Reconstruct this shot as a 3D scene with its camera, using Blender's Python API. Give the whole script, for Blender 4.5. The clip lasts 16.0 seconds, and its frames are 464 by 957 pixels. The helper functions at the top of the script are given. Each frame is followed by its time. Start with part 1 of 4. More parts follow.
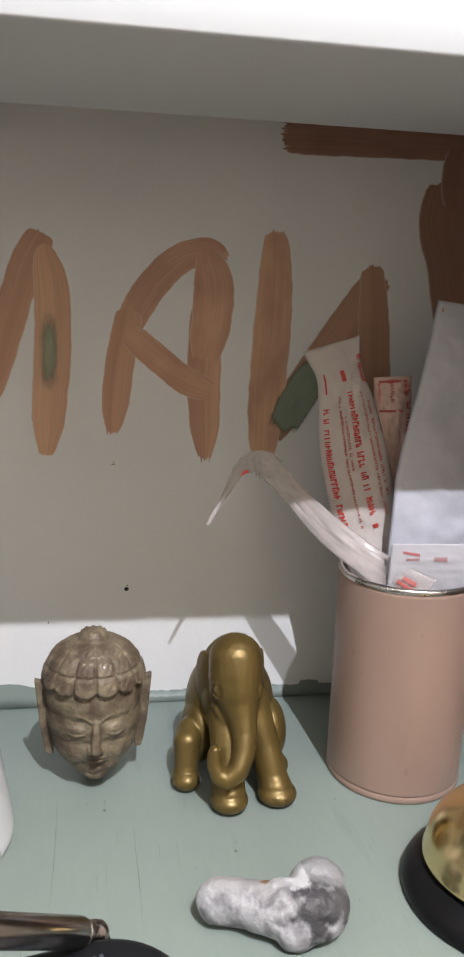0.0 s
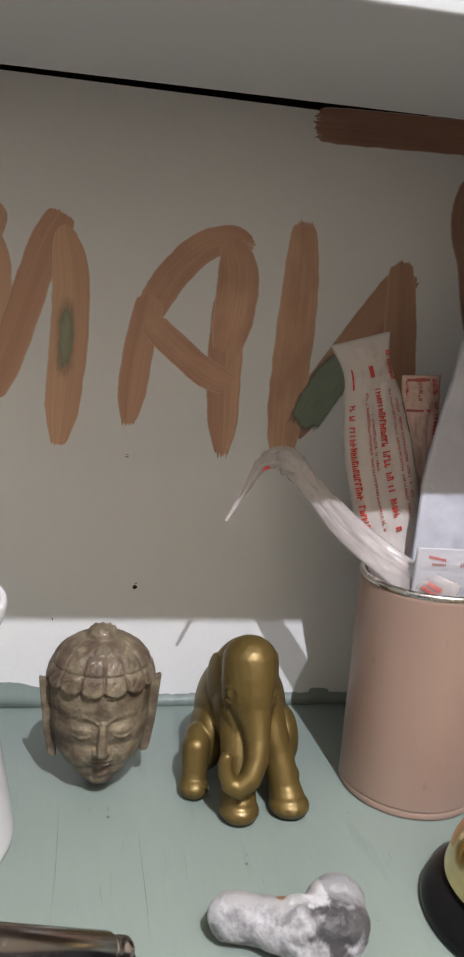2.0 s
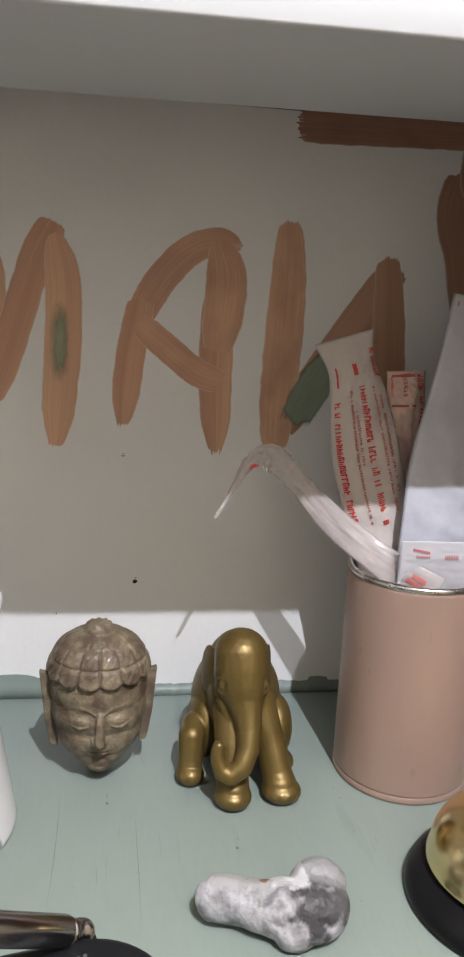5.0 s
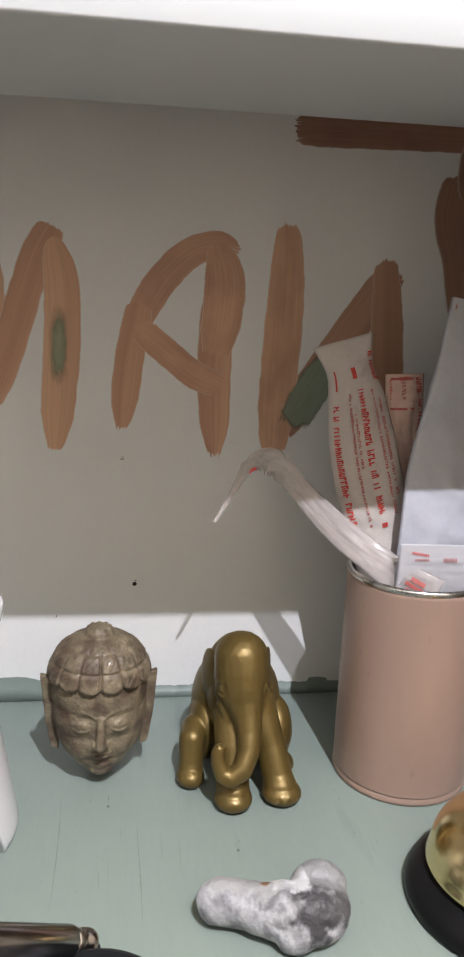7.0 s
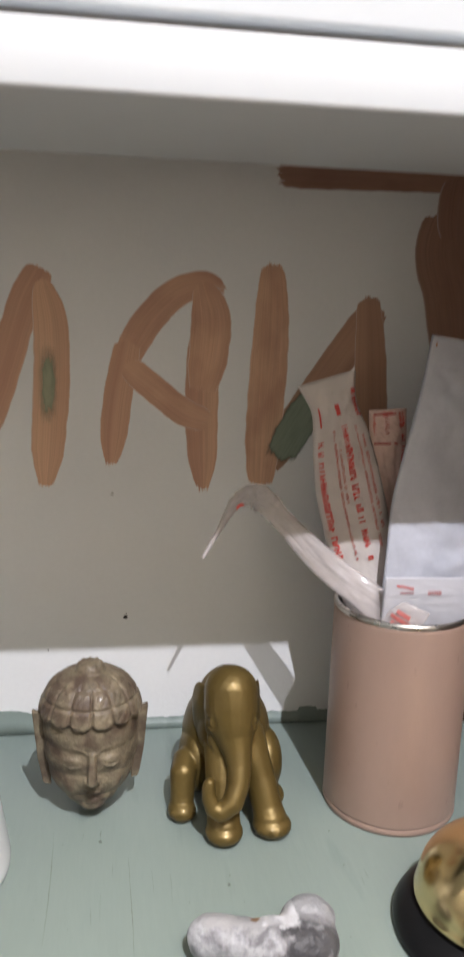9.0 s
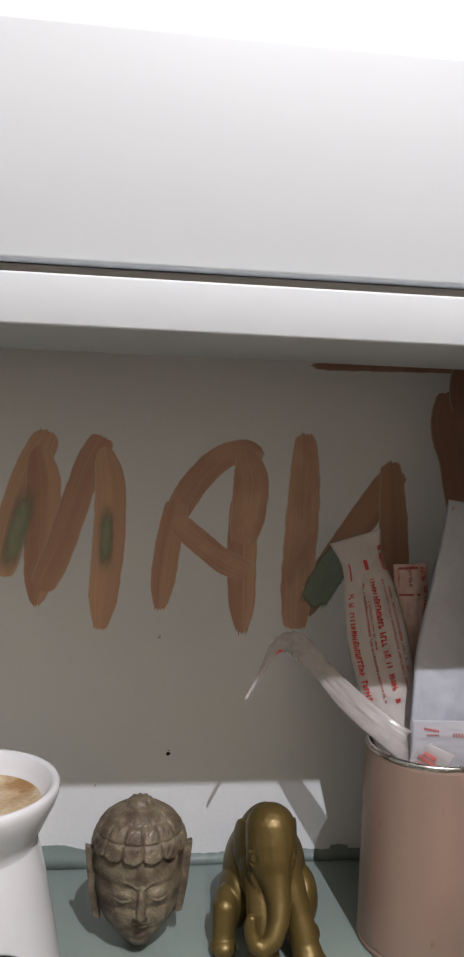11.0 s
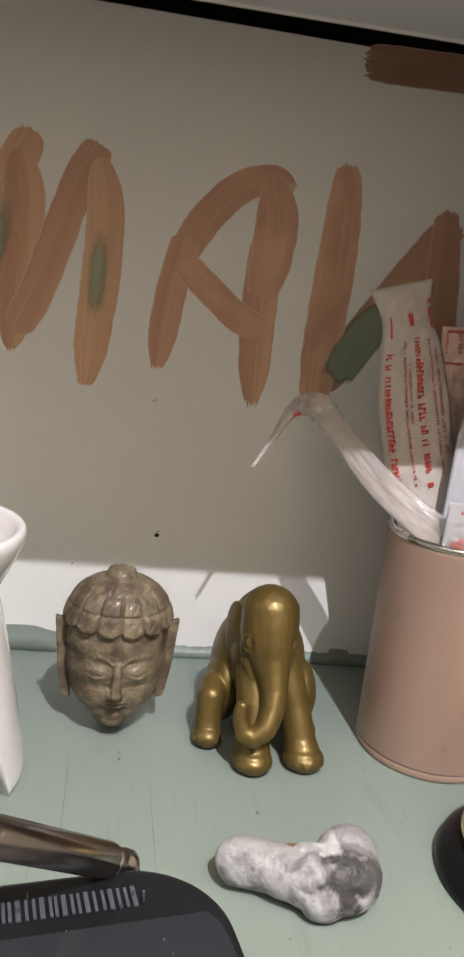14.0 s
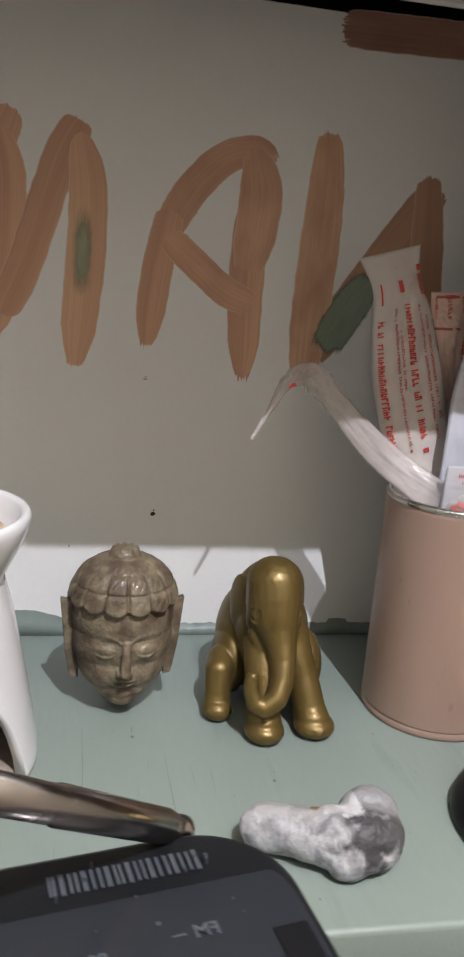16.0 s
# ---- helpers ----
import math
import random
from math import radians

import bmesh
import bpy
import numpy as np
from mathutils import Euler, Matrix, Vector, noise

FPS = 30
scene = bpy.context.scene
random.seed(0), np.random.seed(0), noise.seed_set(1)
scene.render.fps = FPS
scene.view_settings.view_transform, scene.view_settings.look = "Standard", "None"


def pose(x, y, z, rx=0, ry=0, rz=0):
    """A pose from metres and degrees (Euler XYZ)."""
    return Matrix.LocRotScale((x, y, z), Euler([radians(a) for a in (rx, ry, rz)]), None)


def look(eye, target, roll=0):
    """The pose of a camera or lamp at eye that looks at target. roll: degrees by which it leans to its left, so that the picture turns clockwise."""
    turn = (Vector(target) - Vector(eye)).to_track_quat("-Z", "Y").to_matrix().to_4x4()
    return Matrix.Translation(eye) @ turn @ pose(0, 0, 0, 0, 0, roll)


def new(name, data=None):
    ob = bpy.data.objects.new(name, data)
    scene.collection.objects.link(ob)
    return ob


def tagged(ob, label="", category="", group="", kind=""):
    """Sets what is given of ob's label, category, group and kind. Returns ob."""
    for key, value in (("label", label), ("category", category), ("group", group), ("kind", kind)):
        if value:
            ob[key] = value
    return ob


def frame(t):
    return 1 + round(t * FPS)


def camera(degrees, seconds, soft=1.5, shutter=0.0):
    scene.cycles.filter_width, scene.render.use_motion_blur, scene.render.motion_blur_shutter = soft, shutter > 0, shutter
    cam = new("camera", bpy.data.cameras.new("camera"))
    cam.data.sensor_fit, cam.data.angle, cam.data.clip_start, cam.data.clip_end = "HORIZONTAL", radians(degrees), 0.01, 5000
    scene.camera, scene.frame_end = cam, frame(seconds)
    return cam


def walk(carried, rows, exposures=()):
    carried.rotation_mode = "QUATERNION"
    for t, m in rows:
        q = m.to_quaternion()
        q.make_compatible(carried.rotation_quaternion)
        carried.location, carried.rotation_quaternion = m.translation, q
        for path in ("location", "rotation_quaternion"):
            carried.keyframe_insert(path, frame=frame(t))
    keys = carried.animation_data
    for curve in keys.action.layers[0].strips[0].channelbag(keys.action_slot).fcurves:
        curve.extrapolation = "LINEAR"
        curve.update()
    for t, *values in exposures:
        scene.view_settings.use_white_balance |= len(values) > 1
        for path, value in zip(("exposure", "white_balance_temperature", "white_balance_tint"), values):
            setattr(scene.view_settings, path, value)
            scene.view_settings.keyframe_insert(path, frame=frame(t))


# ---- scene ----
cam = camera(32.0, 16.0, soft=2.3, shutter=0.5)
PATH = [
    (0, (-0.01642, -0.45087, 0.24149), (0.06536, 0.02983, 0.13085), 2.07),
    (0.5, (-0.01704, -0.44407, 0.24240), (0.06644, 0.03613, 0.13086), 2.38),
    (1, (-0.02344, -0.43863, 0.23450), (0.06590, 0.04269, 0.13279), 3.56),
    (1.5, (-0.02657, -0.43922, 0.23081), (0.05853, 0.04393, 0.13427), 4.15),
    (2, (-0.02708, -0.43509, 0.22995), (0.05925, 0.04631, 0.12606), 4.21),
    (2.5, (-0.02536, -0.44021, 0.23580), (0.05746, 0.04035, 0.12534), 4.11),
    (3, (-0.01625, -0.44247, 0.23846), (0.05686, 0.03882, 0.12439), 3.23),
    (3.5, (-0.01136, -0.44592, 0.24064), (0.05591, 0.03594, 0.12536), 3.26),
    (4, (-0.01009, -0.44786, 0.24076), (0.05831, 0.03379, 0.12528), 2.90),
    (6.5, (-0.00926, -0.44634, 0.24411), (0.05980, 0.03480, 0.12690), 2.47),
    (7, (-0.01039, -0.44735, 0.24546), (0.05965, 0.03335, 0.12706), 2.41),
    (7.5, (-0.00991, -0.44651, 0.24586), (0.06025, 0.03413, 0.12725), 2.30),
    (8, (-0.00945, -0.44347, 0.24236), (0.06125, 0.03839, 0.12915), 2.77),
    (8.5, (-0.00913, -0.44329, 0.24146), (0.06627, 0.03832, 0.13027), 2.90),
    (9, (-0.00790, -0.45259, 0.25686), (0.06555, 0.02995, 0.14844), 1.82),
    (9.2, (-0.01000, -0.45970, 0.27016), (0.06328, 0.02628, 0.17822), 1.54),
    (11.3, (-0.03121, -0.50365, 0.28059), (0.03022, -0.00855, 0.24728), 2.42),
    (11.5, (-0.02826, -0.50616, 0.27696), (0.02907, -0.01093, 0.23886), 2.42),
    (12, (-0.02426, -0.49404, 0.27070), (0.03013, 0.00028, 0.21890), 2.43),
    (12.5, (-0.01898, -0.48169, 0.26928), (0.03136, 0.01313, 0.21812), 2.43),
    (13, (-0.02021, -0.46551, 0.25535), (0.03396, 0.02897, 0.20474), 3.51),
    (13.5, (-0.02586, -0.44494, 0.22630), (0.04201, 0.03798, 0.11595), 5.55),
    (14, (-0.02527, -0.42917, 0.21100), (0.04601, 0.05182, 0.09455), 6.56),
    (14.5, (-0.02542, -0.41949, 0.20759), (0.04894, 0.05746, 0.07723), 6.92),
    (15, (-0.02723, -0.43234, 0.21128), (0.04692, 0.04566, 0.08471), 6.81),
    (15.5, (-0.02012, -0.44329, 0.21394), (0.04360, 0.03664, 0.08904), 5.07),
    (16, (-0.03933, -0.42824, 0.20668), (0.05203, 0.04689, 0.08059), 4.51),
]
# seconds, stops, kelvin, tint: the picture dims before the bright cabinet and runs warm for a moment after it
EXPOSURES = [(0, 0.0, 6500, 10), (1.0, -0.05, 6500, 10), (2.0, -0.08, 6500, 10), (3.5, -0.04, 6500, 10), (6.5, 0.0, 6500, 10), (9.0, 0.0, 6500, 10), (11.3, -0.65, 6500, 10),
             (12.5, -0.47, 6550, 10), (13.0, -0.42, 6800, 10), (13.5, -0.08, 7250, 10), (14.0, -0.03, 6950, 10), (14.6, 0.0, 6550, 10), (15.0, -0.02, 6500, 10), (16, -0.16, 6500, 10)]
walk(cam, [(t, look(eye, target, roll)) for t, eye, target, roll in PATH], EXPOSURES)

# ---- light: one small bulb in front of the shelf, and what the room throws back ----
world = bpy.data.worlds.new("room_world")
world.use_nodes = True
world.node_tree.nodes["Background"].inputs[0].default_value = (0.9, 0.95, 1.0, 1)
world.node_tree.nodes["Background"].inputs[1].default_value = 0.02
scene.world = world
bulb = bpy.data.lights.new("bulb", "POINT")
bulb.energy, bulb.color, bulb.shadow_soft_size = 92.0, (0.955, 0.96, 1.045), 0.006
lamp = new("bulb", bulb)
lamp.location = (0.17, -0.92, 1.250)


# ---- material helpers ----
def mat(name, base, rough=0.5, metal=0.0, vary=0.12, scale=40.0, fine=600.0, bump=0.05, stretch=(1, 1, 1), spec=0.5,
        coat=0.0, stain=None, stain_scale=25.0, stain_at=(0.55, 0.7), alpha=1.0, trans=0.0, uv=False, dist=0.001, rvar=0.08, sheen=0.0):
    m = bpy.data.materials.new(name)
    m.use_nodes = True
    nt = m.node_tree
    b = nt.nodes["Principled BSDF"]
    co = nt.nodes.new("ShaderNodeTexCoord")
    mp = nt.nodes.new("ShaderNodeMapping")
    mp.inputs["Scale"].default_value = stretch
    nt.links.new(co.outputs["UV" if uv else "Object"], mp.inputs["Vector"])

    def noise_at(s, detail=4.0):
        n = nt.nodes.new("ShaderNodeTexNoise")
        n.inputs["Scale"].default_value, n.inputs["Detail"].default_value = s, detail
        nt.links.new(mp.outputs[0], n.inputs["Vector"])
        return n

    def ramp(src, lo, hi):
        r = nt.nodes.new("ShaderNodeMapRange")
        r.inputs["From Min"].default_value, r.inputs["From Max"].default_value = lo, hi
        nt.links.new(src, r.inputs["Value"])
        return r.outputs["Result"]

    def mix(fac, a, c):
        x = nt.nodes.new("ShaderNodeMix")
        x.data_type = "RGBA"
        nt.links.new(fac, x.inputs["Factor"])
        for sock, v in ((x.inputs["A"], a), (x.inputs["B"], c)):
            if isinstance(v, tuple):
                sock.default_value = (*v, 1)
            else:
                nt.links.new(v, sock)
        return x.outputs["Result"]

    big, small = noise_at(scale), noise_at(fine, 2.0)
    dark = tuple(max(0.0, c * (1 - vary)) for c in base)
    light = tuple(min(1.0, c * (1 + vary)) for c in base)
    col = mix(ramp(big.outputs["Fac"], 0.3, 0.7), dark, light)
    grain = mix(ramp(small.outputs["Fac"], 0.3, 0.7), tuple(c * (1 - vary * 0.5) for c in base), tuple(min(1, c * (1 + vary * 0.5)) for c in base))
    half = nt.nodes.new("ShaderNodeMix")
    half.data_type = "RGBA"
    half.inputs["Factor"].default_value = 0.4
    nt.links.new(col, half.inputs["A"])
    nt.links.new(grain, half.inputs["B"])
    col = half.outputs["Result"]
    if stain:
        st = noise_at(stain_scale, 6.0)
        col = mix(ramp(st.outputs["Fac"], *stain_at), col, stain)
    nt.links.new(col, b.inputs["Base Color"])
    nt.links.new(ramp(big.outputs["Fac"], 0.2, 0.8), (rr := nt.nodes.new("ShaderNodeMapRange")).inputs["Value"])
    rr.inputs["To Min"].default_value, rr.inputs["To Max"].default_value = max(0.02, rough - rvar), min(1, rough + rvar)
    nt.links.new(rr.outputs["Result"], b.inputs["Roughness"])
    b.inputs["Metallic"].default_value = metal
    b.inputs["Specular IOR Level"].default_value = spec
    b.inputs["Coat Weight"].default_value = coat
    b.inputs["Coat Roughness"].default_value = 0.12
    b.inputs["Alpha"].default_value = alpha
    b.inputs["Transmission Weight"].default_value = trans
    if bump:
        bp = nt.nodes.new("ShaderNodeBump")
        bp.inputs["Strength"].default_value, bp.inputs["Distance"].default_value = bump, dist
        add = nt.nodes.new("ShaderNodeMath")
        nt.links.new(big.outputs["Fac"], add.inputs[0])
        nt.links.new(small.outputs["Fac"], add.inputs[1])
        nt.links.new(add.outputs[0], bp.inputs["Height"])
        nt.links.new(bp.outputs["Normal"], b.inputs["Normal"])
    return m


WALL = mat("wall_paint", (0.79, 0.79, 0.785), 0.6, vary=0.05, scale=9, fine=350, bump=0.12)
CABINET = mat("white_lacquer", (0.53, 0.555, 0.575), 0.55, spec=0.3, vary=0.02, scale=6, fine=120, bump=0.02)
# near black: the gap's shade is put into this colour
VOID = mat("cavity_shade", (0.025, 0.022, 0.018), 0.9, vary=0.3, scale=20)
GREEN = mat("sage_paint", (0.205, 0.250, 0.228), 0.42, vary=0.08, scale=14, fine=420, bump=0.12, stretch=(1, 0.16, 1), stain=(0.150, 0.19, 0.17), stain_scale=55, stain_at=(0.60, 0.78))
CRACK = mat("crack_dark", (0.13, 0.15, 0.13), 0.8)
BROWN = mat("terracotta_paint", (0.60, 0.362, 0.240), 0.55, vary=0.10, scale=2.2, fine=7, bump=0.10, stretch=(7.0, 0.12, 1), uv=True)
BROWN2 = mat("terracotta_second_coat", (0.42, 0.240, 0.158), 0.5, vary=0.07, scale=2.2, fine=6, bump=0.06, stretch=(7.0, 0.14, 1), uv=True)
DARKBROWN = mat("dark_brown_paint", (0.36, 0.205, 0.140), 0.5, vary=0.14, scale=3, fine=9, bump=0.08, stretch=(5, 0.3, 1), uv=True)
PATCH = mat("green_touch_up", (0.255, 0.305, 0.23), 0.55, vary=0.16, scale=4, fine=12, bump=0.1, stretch=(6, 1, 1), uv=True)
PATCH2 = mat("thin_green_touch_up", (0.35, 0.415, 0.285), 0.55, vary=0.16, scale=4, fine=12, bump=0.1, stretch=(6, 1, 1), uv=True)


def worn_edges(m, soft, full):
    """Lets paint thin out towards the rim of its patch."""
    nt = m.node_tree
    co = nt.nodes.new("ShaderNodeTexCoord")
    sep = nt.nodes.new("ShaderNodeSeparateXYZ")
    nt.links.new(co.outputs["UV"], sep.inputs[0])

    def op(kind, a, b):
        n = nt.nodes.new("ShaderNodeMath")
        n.operation = kind
        for sock, v in zip(n.inputs, (a, b)):
            if isinstance(v, float):
                sock.default_value = v
            else:
                nt.links.new(v, sock)
        return n.outputs[0]

    u, v = sep.outputs["X"], sep.outputs["Y"]
    dome = op("MULTIPLY", op("MULTIPLY", u, op("SUBTRACT", 1.0, u)), op("MULTIPLY", v, op("SUBTRACT", 1.0, v)))
    ns = nt.nodes.new("ShaderNodeTexNoise")
    ns.inputs["Scale"].default_value = 7.0
    nt.links.new(co.outputs["UV"], ns.inputs["Vector"])
    rough_dome = op("ADD", op("MULTIPLY", dome, 16.0), op("MULTIPLY", op("SUBTRACT", ns.outputs["Fac"], 0.5), 0.5))
    r = nt.nodes.new("ShaderNodeMapRange")
    r.interpolation_type = "SMOOTHSTEP"
    r.inputs["From Min"].default_value, r.inputs["From Max"].default_value = 0.12, soft
    r.inputs["To Max"].default_value = full
    nt.links.new(rough_dome, r.inputs["Value"])
    nt.links.new(r.outputs["Result"], nt.nodes["Principled BSDF"].inputs["Alpha"])


worn_edges(PATCH, 0.45, 0.93)
worn_edges(PATCH2, 1.05, 0.72)


def dry_ends(m):
    """Bristle streaks: the film thins along the stroke and breaks up where the brush lifts."""
    nt = m.node_tree
    uv = nt.nodes.new("ShaderNodeUVMap")
    uv.uv_map = "Edge"
    sep = nt.nodes.new("ShaderNodeSeparateXYZ")
    nt.links.new(uv.outputs[0], sep.inputs[0])

    def streak(across, along):
        mp = nt.nodes.new("ShaderNodeMapping")
        mp.inputs["Scale"].default_value = (across, along, 1)
        ns = nt.nodes.new("ShaderNodeTexNoise")
        ns.inputs["Scale"].default_value, ns.inputs["Detail"].default_value = 1.0, 3.0
        nt.links.new(uv.outputs[0], mp.inputs[0])
        nt.links.new(mp.outputs[0], ns.inputs["Vector"])
        return ns.outputs["Fac"]

    def rng(src, a, b, lo, hi):
        r = nt.nodes.new("ShaderNodeMapRange")
        for k_, v in (("From Min", a), ("From Max", b), ("To Min", lo), ("To Max", hi)):
            r.inputs[k_].default_value = v
        nt.links.new(src, r.inputs["Value"])
        return r.outputs["Result"]

    def op(kind, a, b):
        n = nt.nodes.new("ShaderNodeMath")
        n.operation = kind
        nt.links.new(a, n.inputs[0])
        nt.links.new(b, n.inputs[1])
        return n.outputs[0]

    near_end = rng(sep.outputs["Y"], 0.0, 0.45, 0.15, 1.0)
    ends = rng(op("ADD", near_end, rng(streak(34.0, 0.5), 0.3, 0.7, -0.45, 0.45)), 0.0, 0.06, 0.0, 1.0)
    body = rng(streak(16.0, 0.12), 0.34, 0.60, 0.97, 1.0)
    fr = nt.nodes.new("ShaderNodeMath")
    fr.operation = "PINGPONG"
    fr.inputs[1].default_value = 0.5
    nt.links.new(sep.outputs["X"], fr.inputs[0])
    rim = rng(op("ADD", fr.outputs[0], rng(streak(5.0, 1.1), 0.3, 0.7, -0.012, 0.012)), 0.0, 0.05, 0.0, 1.0)
    body = op("MULTIPLY", body, rim)
    shader = nt.nodes["Principled BSDF"]
    cover = op("MULTIPLY", ends, body)
    nt.links.new(rng(cover, 0.30, 0.34, 0.0, 1.0), shader.inputs["Alpha"])

    def tone(fac, a, b):
        """Multiplies the paint by a tone between a and b."""
        mx = nt.nodes.new("ShaderNodeMix")
        mx.data_type = "RGBA"
        mx.inputs["A"].default_value, mx.inputs["B"].default_value = (*a, 1), (*b, 1)
        nt.links.new(fac, mx.inputs["Factor"])
        mul = nt.nodes.new("ShaderNodeMix")
        mul.data_type, mul.blend_type = "RGBA", "MULTIPLY"
        mul.inputs["Factor"].default_value = 1.0
        nt.links.new(shader.inputs["Base Color"].links[0].from_socket, mul.inputs["A"])
        nt.links.new(mx.outputs["Result"], mul.inputs["B"])
        nt.links.new(mul.outputs["Result"], shader.inputs["Base Color"])

    # each stroke has its own load of paint, which also changes along its way and between bristles
    fl = nt.nodes.new("ShaderNodeMath")
    fl.operation = "FLOOR"
    nt.links.new(sep.outputs["X"], fl.inputs[0])
    wn = nt.nodes.new("ShaderNodeTexWhiteNoise")
    wn.noise_dimensions = "1D"
    nt.links.new(fl.outputs[0], wn.inputs["W"])
    tone(wn.outputs["Value"], (0.90, 0.85, 0.86), (1.06, 1.07, 1.04))
    tone(rng(streak(1.3, 0.30), 0.35, 0.65, 0.0, 1.0), (0.88, 0.83, 0.84), (1.10, 1.12, 1.10))
    tone(rng(streak(26.0, 0.16), 0.30, 0.70, 0.0, 1.0), (0.93, 0.92, 0.92), (1.08, 1.09, 1.10))
    thin = nt.nodes.new("ShaderNodeMix")
    thin.data_type = "RGBA"
    thin.inputs["A"].default_value = (0.74, 0.70, 0.66, 1)
    nt.links.new(rng(cover, 0.30, 1.0, 0.45, 1.0), thin.inputs["Factor"])
    nt.links.new(shader.inputs["Base Color"].links[0].from_socket, thin.inputs["B"])
    nt.links.new(thin.outputs["Result"], shader.inputs["Base Color"])


dry_ends(BROWN)
dry_ends(BROWN2)
dry_ends(DARKBROWN)
PINK = mat("pink_tin_paint", (0.325, 0.222, 0.178), 0.42, vary=0.06, scale=30, fine=300, bump=0.15, stretch=(1, 1, 0.35), stain=(0.24, 0.16, 0.135), stain_scale=240, stain_at=(0.675, 0.74))
STEEL = mat("tin_steel", (0.62, 0.60, 0.57), 0.28, metal=1.0, vary=0.1, scale=80)
TIN_IN = mat("tin_inside", (0.45, 0.43, 0.40), 0.4, metal=0.9, vary=0.1)
GOLD = mat("gold_paint", (0.142, 0.096, 0.027), 0.44, metal=0.55, vary=0.14, scale=60, fine=900, bump=0.06, coat=0.12, stain=(0.09, 0.06, 0.02), stain_scale=70, stain_at=(0.62, 0.8))
SOAP = mat("carved_brown_stone", (0.182, 0.147, 0.097), 0.52, vary=0.60, scale=140, fine=700, bump=0.5, coat=0.10, spec=0.35, stain=(0.085, 0.058, 0.040), stain_scale=90, stain_at=(0.42, 0.62))
BRASS = mat("polished_brass", (0.78, 0.62, 0.33), 0.20, metal=1.0, vary=0.12, scale=50, fine=500, bump=0.04)
BLACK = mat("black_plastic", (0.008, 0.008, 0.009), 0.38, spec=0.16, vary=0.2, scale=60, bump=0.03)
GLAZE = mat("white_glaze", (0.66, 0.66, 0.68), 0.18, vary=0.03, scale=30, fine=200, bump=0.03, coat=0.4)
WAX = mat("old_wax", (0.52, 0.42, 0.28), 0.35, vary=0.35, scale=110, fine=500, bump=0.5, stain=(0.30, 0.17, 0.07), stain_scale=70, stain_at=(0.42, 0.62))
SOOT = mat("sooty_glaze", (0.30, 0.25, 0.21), 0.5, vary=0.25, scale=60)
RADIO = mat("radio_black", (0.009, 0.010, 0.012), 0.40, spec=0.18, vary=0.15, scale=60, fine=900, bump=0.05)
GLOSS = mat("radio_gloss", (0.020, 0.022, 0.027), 0.12, vary=0.15, scale=20, bump=0.0)
PALE = mat("pale_print", (0.060, 0.068, 0.082), 0.4, vary=0.1)
CHROME = mat("chrome", (0.42, 0.385, 0.36), 0.24, metal=1.0, vary=0.08, scale=100, bump=0.02)
PLASTIC = mat("milky_wrapper", (0.54, 0.49, 0.46), 0.30, vary=0.08, scale=60, fine=300, bump=0.35, alpha=0.95, coat=0.3)
CLEAR = mat("clear_wrapper", (0.54, 0.485, 0.47), 0.42, vary=0.10, scale=160, fine=500, bump=0.15, alpha=0.50, coat=0.12)
STICKS = mat("incense_brown", (0.30, 0.17, 0.11), 0.8, vary=0.3, scale=90, stretch=(1, 1, 0.1))
PEACH = mat("peach_wrapper", (0.66, 0.47, 0.40), 0.35, vary=0.16, scale=110, fine=300, bump=0.5, alpha=1.0, coat=0.3)
SLEEVE = mat("blue_grey_sleeve", (0.56, 0.57, 0.63), 0.22, vary=0.10, scale=25, fine=400, bump=0.12, alpha=0.82, coat=0.5)
LABEL = mat("white_paper", (0.48, 0.475, 0.505), 0.5, vary=0.04)
RED = mat("red_print", (0.56, 0.045, 0.035), 0.45, vary=0.15, scale=300)
FAINT = mat("faint_red_print", (0.42, 0.10, 0.085), 0.5, vary=0.2, scale=300)
# unseen west wall, kept dark so that little light bounces from the left
WEST = mat("west_wall_low_bounce", (0.25, 0.24, 0.22), 0.8, vary=0.05, scale=2, fine=60)
ROOM = mat("room_paint", (0.40, 0.354, 0.262), 0.8, vary=0.06, scale=2, fine=60)
# dark brown for the added panel, so it throws little light back
SIDE = mat("unseen_side_dark", (0.085, 0.042, 0.024), 0.55, vary=0.15, scale=20)
# unseen east wall, paler, to bounce light in from the right
EAST = mat("east_wall_bounce", (0.52, 0.465, 0.385), 0.8, vary=0.05, scale=2, fine=60)
FLOORM = mat("floor_wood", (0.25, 0.18, 0.12), 0.5, vary=0.2, scale=6, stretch=(0.3, 3, 1))
# worn lower board; also the colour that stands for shadow in the cabinet groove
DESK_GROOVE = mat("worn_board_and_groove_shade", (0.22, 0.19, 0.16), 0.55, vary=0.25, scale=12, fine=250, bump=0.2, stretch=(0.15, 1, 1))
HOLE = mat("hole_dark", (0.02, 0.015, 0.012), 0.9)
GREY = mat("grey_mark", (0.35, 0.33, 0.30), 0.8)


